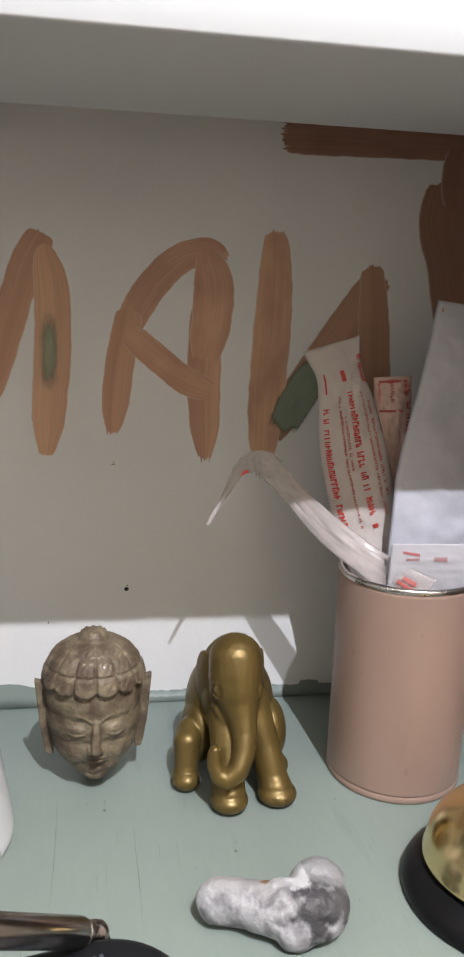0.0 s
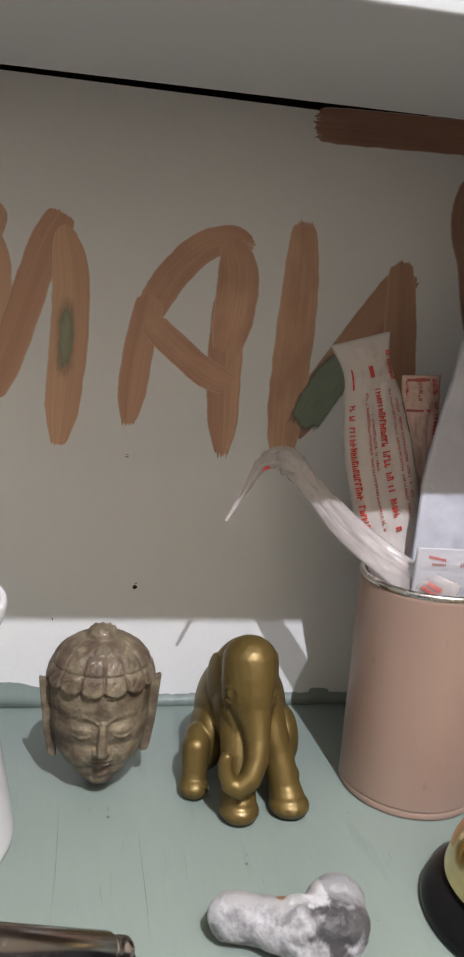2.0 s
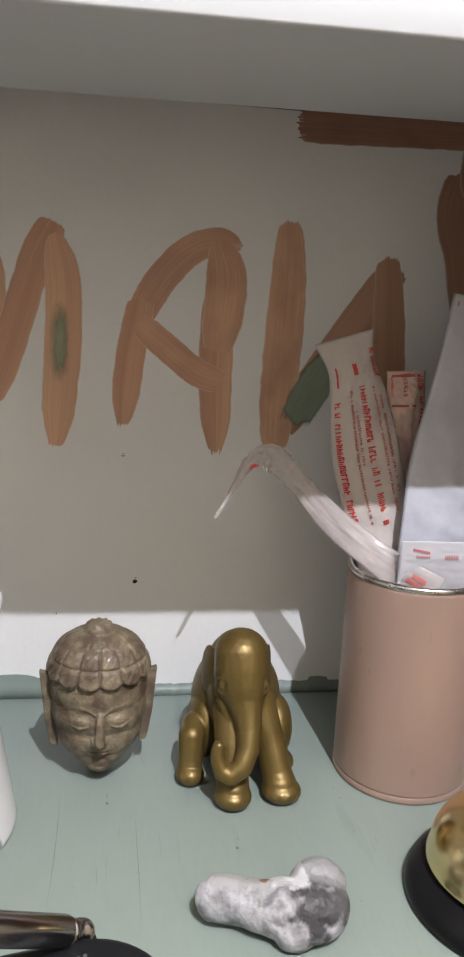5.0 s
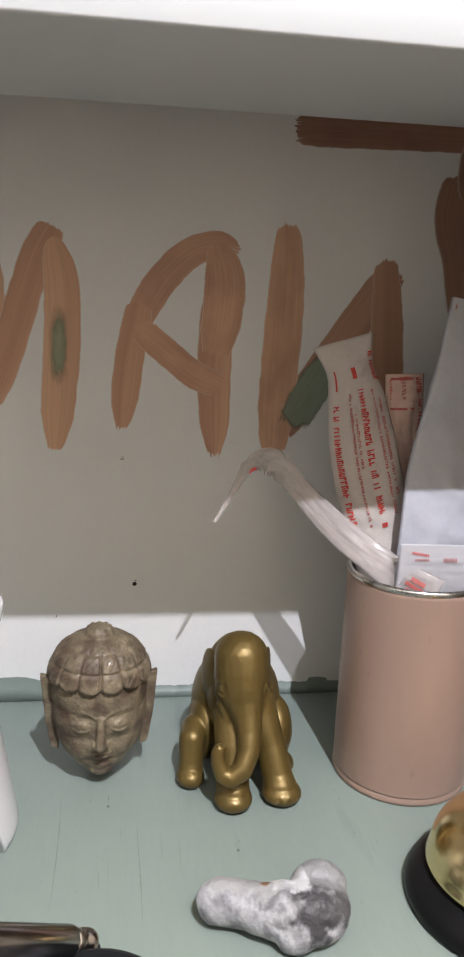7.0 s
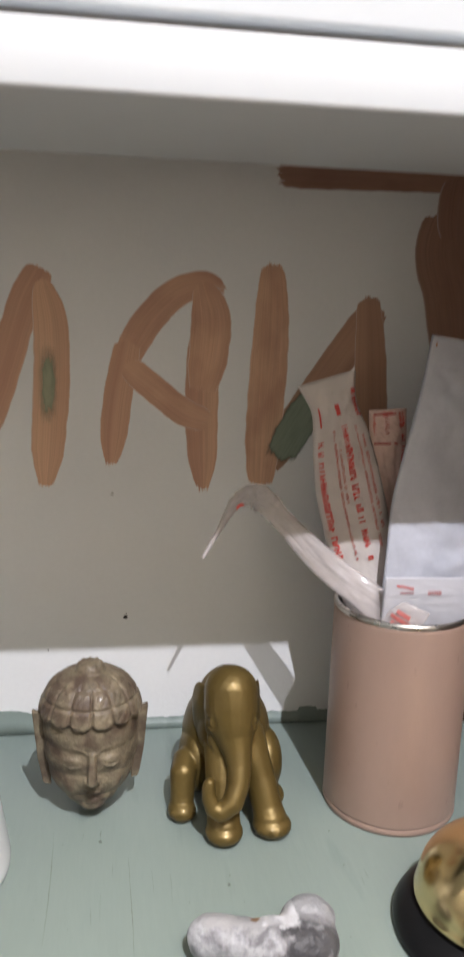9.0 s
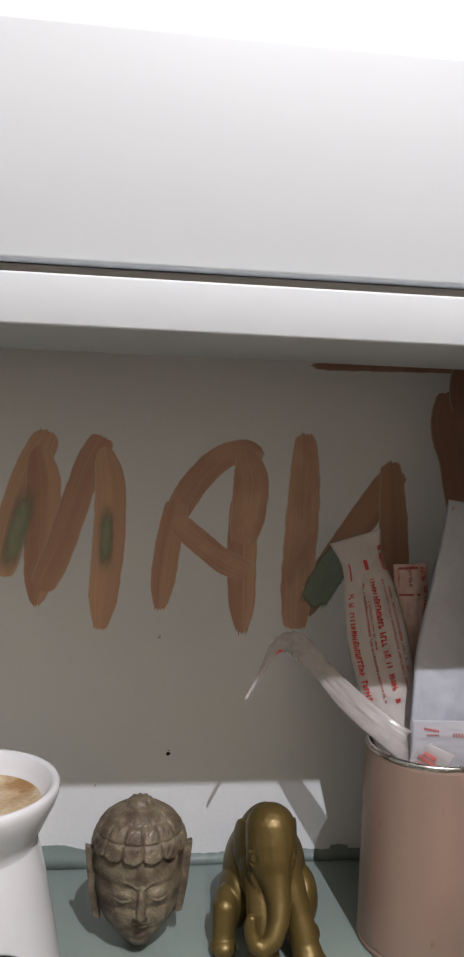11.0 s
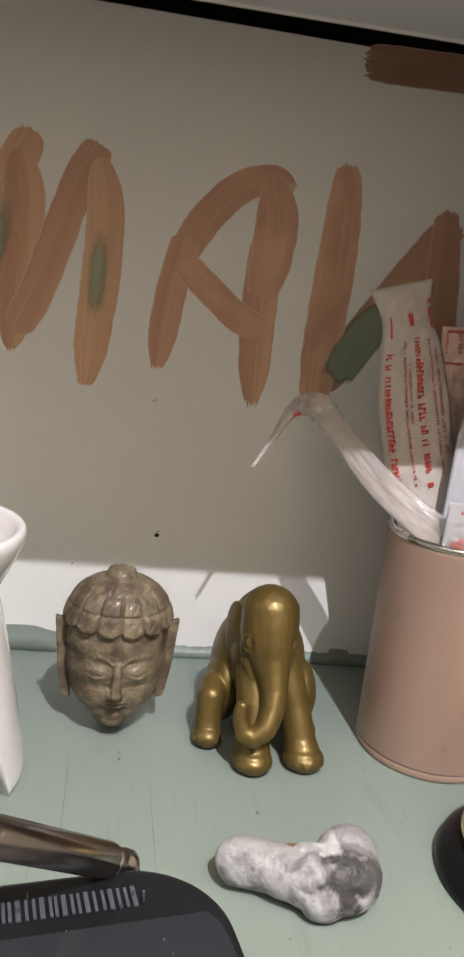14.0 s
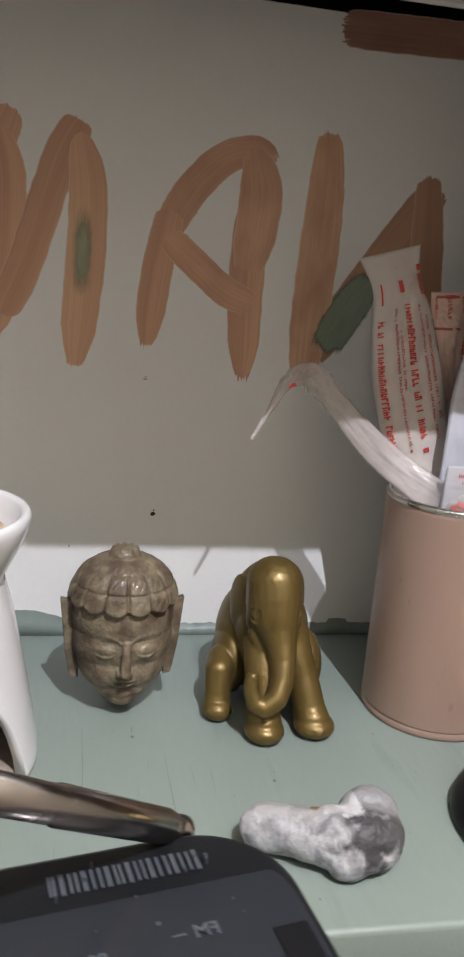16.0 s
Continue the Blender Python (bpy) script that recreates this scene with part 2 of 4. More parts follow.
def flint():
    """Chalky rind over grey flint, the dark core bare at one end."""
    m = mat("flint_stone", (0.40, 0.40, 0.42), 0.55, vary=0.25, scale=75, fine=600, bump=0.35, stain=(0.19, 0.187, 0.20), stain_scale=140, stain_at=(0.43, 0.60))
    nt = m.node_tree
    base = nt.nodes["Principled BSDF"].inputs["Base Color"]
    co = nt.nodes.new("ShaderNodeTexCoord")
    ns = nt.nodes.new("ShaderNodeTexNoise")
    ns.inputs["Scale"].default_value, ns.inputs["Detail"].default_value = 170.0, 7.0
    nt.links.new(co.outputs["Object"], ns.inputs["Vector"])
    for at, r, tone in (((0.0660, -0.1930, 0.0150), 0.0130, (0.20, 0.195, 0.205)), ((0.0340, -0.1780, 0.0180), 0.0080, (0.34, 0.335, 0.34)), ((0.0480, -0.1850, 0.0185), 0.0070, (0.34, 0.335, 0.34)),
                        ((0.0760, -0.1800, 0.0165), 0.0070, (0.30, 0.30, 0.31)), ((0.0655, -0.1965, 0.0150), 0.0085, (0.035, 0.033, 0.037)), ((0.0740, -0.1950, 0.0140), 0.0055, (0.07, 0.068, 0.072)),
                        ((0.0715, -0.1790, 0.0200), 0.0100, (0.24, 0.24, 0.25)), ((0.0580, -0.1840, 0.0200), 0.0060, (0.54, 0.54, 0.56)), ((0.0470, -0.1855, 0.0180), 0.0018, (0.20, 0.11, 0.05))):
        d = nt.nodes.new("ShaderNodeVectorMath")
        d.operation = "DISTANCE"
        d.inputs[1].default_value = at
        nt.links.new(co.outputs["Object"], d.inputs[0])
        wob = nt.nodes.new("ShaderNodeMath")
        wob.operation = "MULTIPLY_ADD"
        wob.inputs[1].default_value = r * 2.6
        nt.links.new(ns.outputs["Fac"], wob.inputs[0])
        nt.links.new(d.outputs["Value"], wob.inputs[2])
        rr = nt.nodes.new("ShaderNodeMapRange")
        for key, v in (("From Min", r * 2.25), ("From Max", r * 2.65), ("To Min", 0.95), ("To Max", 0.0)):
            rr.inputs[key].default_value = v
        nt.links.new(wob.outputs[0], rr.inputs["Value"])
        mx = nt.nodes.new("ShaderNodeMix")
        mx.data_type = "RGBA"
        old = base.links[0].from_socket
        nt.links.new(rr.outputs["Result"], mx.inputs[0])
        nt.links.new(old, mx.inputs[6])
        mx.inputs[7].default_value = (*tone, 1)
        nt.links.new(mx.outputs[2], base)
    return m


FLINT = flint()


# ---- mesh helpers ----
def finish(bm, name, material, smooth=True):
    bm.normal_update()
    me = bpy.data.meshes.new(name)
    bm.to_mesh(me)
    bm.free()
    me.materials.append(material)
    if smooth:
        for p in me.polygons:
            p.use_smooth = True
    return me


def part(name, bm, material, parent=None, label="", smooth=True):
    ob = new(name, finish(bm, name, material, smooth))
    if parent:
        ob.parent = parent
    if label:
        ob["label"] = label
    return ob


def empty(name, at=(0, 0, 0), turn=0.0):
    ob = new(name)
    ob.empty_display_size = 0.02
    ob.matrix_basis = pose(*at, 0, 0, turn)
    return ob


def box(x0, x1, y0, y1, z0, z1, bevel=0.0, bm=None, seg=2):
    bm = bm or bmesh.new()
    r = bmesh.ops.create_cube(bm, size=1)
    for v in r["verts"]:
        v.co = Vector((x0 + (v.co.x + 0.5) * (x1 - x0), y0 + (v.co.y + 0.5) * (y1 - y0), z0 + (v.co.z + 0.5) * (z1 - z0)))
    if bevel:
        es = {e for v in r["verts"] for e in v.link_edges}
        bmesh.ops.bevel(bm, geom=list(es), offset=bevel, segments=seg, affect="EDGES", profile=0.5)
    return bm


def lathe(profile, seg=64, bm=None, caps=False):
    """Turns (radius, height) pairs round z."""
    bm = bm or bmesh.new()
    rings = [[bm.verts.new((r * math.cos(2 * math.pi * k / seg), r * math.sin(2 * math.pi * k / seg), z)) for k in range(seg)] for r, z in profile]
    for a, b in zip(rings, rings[1:]):
        for k in range(seg):
            bm.faces.new((a[k], a[(k + 1) % seg], b[(k + 1) % seg], b[k]))
    if caps:
        bm.faces.new(list(reversed(rings[0])))
        bm.faces.new(rings[-1])
    return bm


def tube(points, radii, seg=12, bm=None, flat=1.0):
    """A closed tube along points."""
    bm = bm or bmesh.new()
    pts = [Vector(p) for p in points]
    rings = []
    for i, p in enumerate(pts):
        d = (pts[min(i + 1, len(pts) - 1)] - pts[max(i - 1, 0)]).normalized()
        side = d.cross(Vector((0, 0, 1)) if abs(d.z) < 0.95 else Vector((0, 1, 0))).normalized()
        up = side.cross(d)
        rings.append([bm.verts.new(p + radii[i] * (math.cos(2 * math.pi * k / seg) * side + flat * math.sin(2 * math.pi * k / seg) * up)) for k in range(seg)])
    for a, b in zip(rings, rings[1:]):
        for k in range(seg):
            bm.faces.new((a[k], a[(k + 1) % seg], b[(k + 1) % seg], b[k]))
    bm.faces.new(list(reversed(rings[0])))
    bm.faces.new(rings[-1])
    return bm


def blob(bm, c, r, rot=(0, 0, 0), n=3):
    m = Matrix.LocRotScale(Vector(c), Euler([radians(a) for a in rot]), Vector(r if isinstance(r, tuple) else (r, r, r)))
    bmesh.ops.create_icosphere(bm, subdivisions=n, radius=1, matrix=m)


def chain(bm, pts, radii, step=0.35, flat=(1, 1, 1), fine=2):
    """Overlapping balls along a line."""
    for (a, ra), (b, rb) in zip(zip(pts, radii), list(zip(pts, radii))[1:]):
        a, b = Vector(a), Vector(b)
        n = max(2, int((b - a).length / (step * min(ra, rb))))
        for k in range(n + 1):
            f = k / n
            r = ra + (rb - ra) * f
            blob(bm, a.lerp(b, f), (r * flat[0], r * flat[1], r * flat[2]), n=fine)


def sculpt(name, bm, material, voxel, smooth, at, turn=0.0, hollows=(), grain=()):
    """Melts overlapping forms into one skin, then presses hollows (centre, radius, depth) into it."""
    raw = new(name + "_raw", finish(bm, name, material))
    m = raw.modifiers.new("melt", "REMESH")
    m.mode, m.voxel_size, m.use_smooth_shade = "VOXEL", voxel, True
    s = raw.modifiers.new("soften", "SMOOTH")
    s.factor, s.iterations = 0.5, smooth
    bpy.context.view_layer.update()
    me = bpy.data.meshes.new_from_object(raw.evaluated_get(bpy.context.evaluated_depsgraph_get()))
    bpy.data.objects.remove(raw)
    n = len(me.vertices)
    co, no = np.empty(n * 3), np.empty(n * 3)
    me.vertices.foreach_get("co", co)
    me.vertices.foreach_get("normal", no)
    co, no = co.reshape(-1, 3), no.reshape(-1, 3)
    push = np.zeros(n)
    for c, r, depth in hollows:
        d2 = (((co - np.array(c)) / np.array(r)) ** 2).sum(1)
        push -= depth * np.exp(-1.5 * d2)
    for size, depth in grain:
        push += depth * np.array([noise.noise(Vector(p) / size) for p in co])
    co = co + no * push[:, None]
    me.vertices.foreach_set("co", co.ravel())
    me.update()
    me.polygons.foreach_set("use_smooth", [True] * len(me.polygons))
    me.name = name
    ob = new(name, me)
    ob.matrix_basis = pose(*at, 0, 0, turn)
    return ob


def spline(pts, n):
    """n points evenly by count along a smooth curve through tuples."""
    P = [np.array(p, float) for p in pts]
    P = [2 * P[0] - P[1]] + P + [2 * P[-1] - P[-2]]
    out = []
    for k in range(n):
        u = k / (n - 1) * (len(P) - 3)
        i = min(int(u), len(P) - 4)
        f = u - i
        a, b, c, d = P[i:i + 4]
        out.append(0.5 * (2 * b + (c - a) * f + (2 * a - 5 * b + 4 * c - d) * f * f + (3 * b - a - 3 * c + d) * f ** 3))
    return out


# ---- structure ----
X0, X1 = -0.75, 1.0
wall = part("wall_north", bmesh.new(), WALL, smooth=False)
bm = bmesh.new()
box(X0, X1, 0.0, 0.018, -0.03, 0.3325, bm=bm)
for v in bm.verts:
    if v.co.z > 0.3:
        v.co.z = 0.3323 - 0.0085 * v.co.x
bm.to_mesh(wall.data)
bm.free()
tagged(wall, "dull white painted back panel with brown brush lettering", "wall", kind="structure")

# wall added behind the gap, coloured near black for the shade in there
tagged(part("wall_rear", box(X0, X1, 0.14, 0.18, -1.0, 1.6), VOID, smooth=False), "near-black wall standing for the shade in the gap behind the panel", "wall", kind="structure")
tagged(part("wall_upper", box(X0, X1, -0.090, -0.072, 0.318, 1.6), WALL, smooth=False), "white painted wall above the cabinet", "wall", kind="structure")
tagged(part("floor", box(X0 - 0.6, X1 + 0.6, -2.6, 0.18, -0.96, -0.90), FLOORM, smooth=False), "brown wooden floor of the room", "floor", kind="structure")
tagged(part("ceiling", box(X0 - 0.6, X1 + 0.6, -2.6, 0.18, 1.6, 1.66), ROOM, smooth=False), "plain white ceiling of the room", "ceiling", kind="structure")
tagged(part("wall_south", box(X0 - 0.6, X1 + 0.6, -2.66, -2.6, -0.96, 1.66), ROOM, smooth=False), "plain pale wall behind the camera", "wall", kind="structure")
# unseen side walls, added and toned to shape the bounce across the panel
tagged(part("wall_west_dim", box(X0 - 0.06, X0, -2.66, 0.18, -0.96, 1.66), WEST, smooth=False), "unseen side wall, toned to steer bounced light", "wall", kind="structure")
tagged(part("wall_east_bounce", box(0.44, 0.50, -2.66, -0.0725, -0.96, 1.66), EAST, smooth=False), "unseen side wall, toned to steer bounced light", "wall", kind="structure")
# unseen panel, added to hold bounced light off the right end
tagged(part("wall_blocker", box(0.212, 0.230, -0.2224, -0.001, 0.001, 0.312), SIDE, smooth=False), "unseen dark brown side panel added to block bounced light", "wall", kind="structure")
for n, x in (("wall_return_west", X0 - 0.6), ("wall_return_east", X1)):
    tagged(part(n, box(x, x + 0.6, -0.072, -0.03, -0.9, 1.6), ROOM, smooth=False), "plain pale wall beside the alcove", "wall", kind="structure")

# sage counter with a softened front edge, and the lower board before it
counter = empty("countertop")
tagged(counter, "sage green painted wooden counter with fine cracks", "countertop")
part("board", box(X0, X1, -0.2225, 0.0060, -0.032, 0.0, 0.0025, seg=3), GREEN, counter)
tagged(part("lower_board", box(X0, X1, -0.75, -0.2245, -0.105, -0.085, 0.003), DESK_GROOVE), "worn grey-brown board below the counter's edge", "shelf board")
tagged(part("base_cabinet", box(X0, X1, -0.70, 0.0, -0.9, -0.106, 0.002), CABINET), "plain white base under the boards", "cabinet")
part("apron", box(X0, X1, -0.218, -0.004, -0.0845, -0.0325), GREEN, counter)


def crack(x, y0, y1, w, wander, seed):
    rnd = random.Random(seed)
    bm = bmesh.new()
    n = 22
    prev = None
    for k in range(n + 1):
        f = k / n
        y = y0 + (y1 - y0) * f
        cx = x + wander * math.sin(3.1 * f + seed) + rnd.uniform(-1, 1) * 0.00012
        hw = 0.6 * w * (0.25 + 0.75 * math.sin(math.pi * f)) * rnd.uniform(0.5, 1.2)
        row = [bm.verts.new((cx - hw, y, 0.00025)), bm.verts.new((cx + hw, y, 0.00025))]
        if prev:
            bm.faces.new((prev[0], prev[1], row[1], row[0]))
        prev = row
    part("crack", bm, CRACK, counter, "thin dark crack")


for i, (x, a, b, w) in enumerate(((-0.036, -0.170, -0.098, 0.00022), (0.0000, -0.180, -0.120, 0.00025), (-0.017, -0.160, -0.150, 0.00018), (-0.013, -0.158, -0.142, 0.00012),
                                  (-0.0135, -0.1035, -0.098, 0.0003), (-0.022, -0.103, -0.100, 0.0002), (0.018, -0.150, -0.132, 0.00012), (0.010, -0.146, -0.128, 0.0001),
                                  (-0.045, -0.20, -0.175, 0.00015), (0.108, -0.145, -0.138, 0.00018), (0.105, -0.149, -0.144, 0.00014), (0.045, -0.137, -0.1355, 0.0004), (-0.008, -0.1325, -0.122, 0.0001))):
    crack(x, a, b, w, 0.0006 if b - a > 0.03 else 0.0002, i)


def nick(x, y, size, seed):
    """A chip or dust speck on the paint."""
    rnd = random.Random(seed)
    bm = bmesh.new()
    bm.faces.new([bm.verts.new((x + size * rnd.uniform(0.6, 1.2) * math.cos(a), y + 1.4 * size * rnd.uniform(0.6, 1.2) * math.sin(a), 0.00024)) for a in [2 * math.pi * k / 9 for k in range(9)]])
    part("nick", bm, CRACK, counter, "small dark chip in the paint")


rnd = random.Random(77)
for k in range(26):
    nick(rnd.uniform(-0.07, 0.13), rnd.uniform(-0.215, -0.10), rnd.choice((0.00018, 0.00025, 0.00025, 0.0004)), k)
nick(-0.0136, -0.1065, 0.0009, 40)
nick(0.0440, -0.1420, 0.0008, 41)


def green_lip():
    """Where the counter's paint runs up the foot of the wall."""
    rnd = random.Random(4)
    bm = bmesh.new()
    prev = None
    x = -0.30
    n = 420
    for k in range(n):
        x = -0.30 + 0.62 * k / (n - 1)
        base = 0.0135 if x < -0.062 else 0.0055 + 0.008 * max(0, (-0.035 - x) / 0.027) if x < -0.035 else 0.0058
        if 0.108 < x < 0.120:
            base = 0.0085
        z = base + 0.0012 * noise.noise(Vector((x * 60, 0, 3))) + 0.0008 * noise.noise(Vector((x * 260, 1, 7))) + rnd.uniform(-1, 1) * 0.00012
        row = [bm.verts.new((x, 0.0, 0.0)), bm.verts.new((x, -0.0042, 0.0002)), bm.verts.new((x, -0.0012, 0.5 * z)), bm.verts.new((x, 0.0, z))]
        if prev:
            for a in range(3):
                bm.faces.new((prev[a], row[a], row[a + 1], prev[a + 1]))
        prev = row
    part("paint_lip", bm, GREEN, wall, "sage green paint run up the wall's foot")


green_lip()
bm = bmesh.new()
prev = None
for k in range(240):
    x = -0.30 + 0.51 * k / 239
    hw = 0.00016 * max(0.0, 0.6 + 1.6 * noise.noise(Vector((x * 45, 2, 5))))
    row = [bm.verts.new((x, -0.0046 - hw + 0.0003 * noise.noise(Vector((x * 70, 9, 1))), 0.00028)), bm.verts.new((x, -0.0046 + hw, 0.00028))]
    if prev:
        bm.faces.new((prev[0], row[0], row[1], prev[1]))
    prev = row
part("seam", bm, CRACK, counter, "thin dark seam along the wall's foot")

# cabinet over the counter
cab = empty("wall_cabinet", (0, -0.15, 0.3139))
tagged(cab, "white lacquered cabinet with a grooved front", "cabinet")


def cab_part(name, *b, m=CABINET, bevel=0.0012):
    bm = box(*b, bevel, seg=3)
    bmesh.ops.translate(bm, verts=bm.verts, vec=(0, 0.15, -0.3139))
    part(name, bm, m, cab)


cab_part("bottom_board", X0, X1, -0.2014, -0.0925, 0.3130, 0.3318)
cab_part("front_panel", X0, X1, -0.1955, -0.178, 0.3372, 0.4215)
# rail behind the groove, darker than the lacquer to paint in the gap's shadow
cab_part("groove_shade_rail", X0, X1, -0.188, -0.170, 0.3322, 0.3368, m=DESK_GROOVE, bevel=0.0004)
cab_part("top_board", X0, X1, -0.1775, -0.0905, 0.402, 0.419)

# ---- brush lettering ----
layer = [0]


def ribbon(bm, pts, width, frays=(0.003, 0.003), ends=(0.75, 0.75), seed=0, bulge=0.0, soft_uv=False, dry=(0, 0), wide=None):
    """One brush stroke on the wall: a thin film with ragged ends."""
    rnd = random.Random(seed)
    layer[0] += 1
    off = 0.00005 + 0.00004 * (layer[0] % 5) + (0.0002 if layer[0] > 90 else 0)
    uvl = bm.loops.layers.uv.get("UVMap") or bm.loops.layers.uv.new("UVMap")
    uve = bm.loops.layers.uv.get("Edge") or bm.loops.layers.uv.new("Edge")
    n, cols = 60, 40
    c = spline(pts, n)
    total = sum(np.linalg.norm(b - a) for a, b in zip(c, c[1:]))
    fray = [tuple(fr * (0.9 * max(0.0, noise.noise(Vector((j * 0.33, seed * 5.3, e_)))) + 0.45 * rnd.random() ** 2) for e_, fr in enumerate(frays)) for j in range(cols + 1)]
    grid = []
    run = 0.0
    for i in range(n):
        d = c[min(i + 1, n - 1)] - c[max(i - 1, 0)]
        d = d / np.linalg.norm(d)
        if i:
            run += np.linalg.norm(c[i] - c[i - 1])
        side = np.array((d[1], -d[0]))
        f = run / total
        w = width * (1 + bulge * math.sin(math.pi * f))
        if wide:
            w *= float(np.interp(f, np.linspace(0, 1, len(wide)), wide))
        for near, e in ((f * total, ends[0]), ((1 - f) * total, ends[1])):
            if near < width * 0.8:
                w *= e + (1 - e) * math.sqrt(max(0, 1 - (1 - near / (width * 0.8)) ** 2))
        wob = (0.0005 * noise.noise(Vector((seed * 7.1, run * 140, 0))) + 0.00025 * noise.noise(Vector((seed, run * 600, 2))), 0.0005 * noise.noise(Vector((seed * 3.7, run * 140, 5))) + 0.00025 * noise.noise(Vector((seed, run * 600, 9))))
        row = []
        for j in range(cols + 1):
            s = j / cols - 0.5
            p = c[i] + side * (s * w + (wob[0] if s < 0 else wob[1]) * abs(s) * 2)
            if i == 0:
                p = p - d * (fray[j][0] + 0.0030 * (1 - 4 * s * s))
            if i == n - 1:
                p = p + d * (fray[j][1] + 0.0016 * (1 - 4 * s * s))
            row.append((bm.verts.new((p[0], -off, p[1])), (s + 0.5, f) if soft_uv else (s * width * 50, run * 50), (0.001 + 0.998 * (s + 0.5), min(f if dry[0] else 1.0, 1 - f if dry[1] else 1.0) * total * 100)))
        grid.append(row)
    for a, b in zip(grid, grid[1:]):
        for j in range(cols):
            q = (a[j], b[j], b[j + 1], a[j + 1])
            face = bm.faces.new([v for v, _, _ in q])
            for loop, (_, uv, ed) in zip(face.loops, q):
                loop[uve].uv = (ed[0] + seed, ed[1])
                loop[uvl].uv = uv if soft_uv else (uv[0] + seed * 3.3, uv[1])
    return bm


def letter(strokes, material, label, seed):
    bm = bmesh.new()
    for k, (pts, w, kw) in enumerate(strokes):
        ribbon(bm, pts, w, seed=seed + k, **kw)
    part("painted_letter", bm, material, wall, label)


letter([([(-0.079, 0.2690), (-0.091, 0.2421), (-0.0993, 0.2132), (-0.1049, 0.1858)], 0.0193, {}),
        ([(-0.0832, 0.2600), (-0.0804, 0.239), (-0.0808, 0.2101), (-0.0819, 0.1846), (-0.0837, 0.1682)], 0.0217, {"frays": (0.001, 0.004), "ends": (0.6, 0.5), "wide": (0.8, 1, 1, 1, 0.92, 0.62)}),
        ([(-0.0800, 0.1780), (-0.0708, 0.1995), (-0.0625, 0.2252), (-0.0542, 0.2507), (-0.0458, 0.2680)], 0.0180, {"frays": (0.001, 0.002)}),
        ([(-0.0442, 0.2610), (-0.0406, 0.2404), (-0.0403, 0.2114), (-0.0424, 0.1819), (-0.0444, 0.1535)], 0.0208, {"frays": (0.001, 0.004), "ends": (0.6, 0.7), "wide": (0.72, 0.92, 0.97, 1.0, 0.97, 0.90, 0.58)})],
       BROWN, "brown hand-painted capital M in broad brush strokes", 10)
letter([([(0.0500, 0.2615), (0.0420, 0.2640), (0.0270, 0.2590), (0.0120, 0.2440), (0.0020, 0.2270), (-0.0010, 0.2190)], 0.0160, {"frays": (0.003, 0.002), "dry": (1, 0), "ends": (0.8, 0.7), "wide": (0.85, 1.0, 1.08, 1.1, 1.0)}),
        ([(0.0005, 0.2290), (-0.0046, 0.2013), (-0.0082, 0.1660)], 0.0160, {"frays": (0.001, 0.004), "ends": (0.9, 0.6), "wide": (1.0, 1.0, 1.04, 1.0, 0.7)}),
        ([(0.0428, 0.2330), (0.0425, 0.2193), (0.0424, 0.1925), (0.0440, 0.1520)], 0.0190, {"frays": (0.001, 0.006), "ends": (0.9, 0.6), "wide": (1.0, 1.05, 1.02, 1.0, 0.92, 0.62)}),
        ([(0.0020, 0.2175), (0.0150, 0.2070), (0.0310, 0.1945), (0.0440, 0.1890)], 0.0158, {"dry": (0, 1), "frays": (0.002, 0.004)}),
        ([(0.0420, 0.2620), (0.0462, 0.2480), (0.0462, 0.2330), (0.0430, 0.2080)], 0.0215, {"frays": (0.001, 0.004), "ends": (0.7, 0.8), "dry": (0, 1), "wide": (0.80, 1.06, 1.10, 1.04, 0.90)})],
       BROWN, "brown hand-painted capital A in broad brush strokes", 20)
layer[0] = 9
letter([([(0.1398, 0.2525), (0.1165, 0.2190), (0.0940, 0.1840), (0.0820, 0.1650)], 0.0200, {}),
        ([(0.1362, 0.2560), (0.1384, 0.2359), (0.1412, 0.202), (0.1442, 0.1640)], 0.0205, {"frays": (0.005, 0.004), "ends": (0.9, 0.9), "wide": (0.74, 0.95, 1.0, 1.05)})],
       BROWN2, "darker brown hand-painted strokes of a mirrored capital N", 36)
layer[0] = 11
letter([([(0.0800, 0.2725), (0.0806, 0.2501), (0.0800, 0.2205), (0.0786, 0.1865), (0.0778, 0.1540)], 0.0206, {"frays": (0.004, 0.003), "ends": (0.85, 0.8), "dry": (1, 0), "wide": (0.74, 0.98, 1.08, 1.08, 1.06, 0.85)})],
       BROWN, "brown hand-painted leg of a mirrored capital N", 30)
letter([([(0.0845, 0.3248), (0.128, 0.3258), (0.19, 0.3270)], 0.0185, {"frays": (0.003, 0.004), "ends": (0.9, 0.9), "dry": (1, 0)}),
        ([(0.1885, 0.3230), (0.1885, 0.2950)], 0.0360, {"frays": (0.002, 0.003)}),
        ([(0.1800, 0.3020), (0.1785, 0.2850), (0.1860, 0.2620), (0.1930, 0.2250)], 0.0370, {"frays": (0.003, 0.003), "ends": (0.85, 0.8)}),
        ([(0.2040, 0.3250), (0.2035, 0.2750), (0.2040, 0.2150)], 0.0150, {"frays": (0.002, 0.003)})],
       DARKBROWN, "dark brown brushed border in the panel's corner", 40)
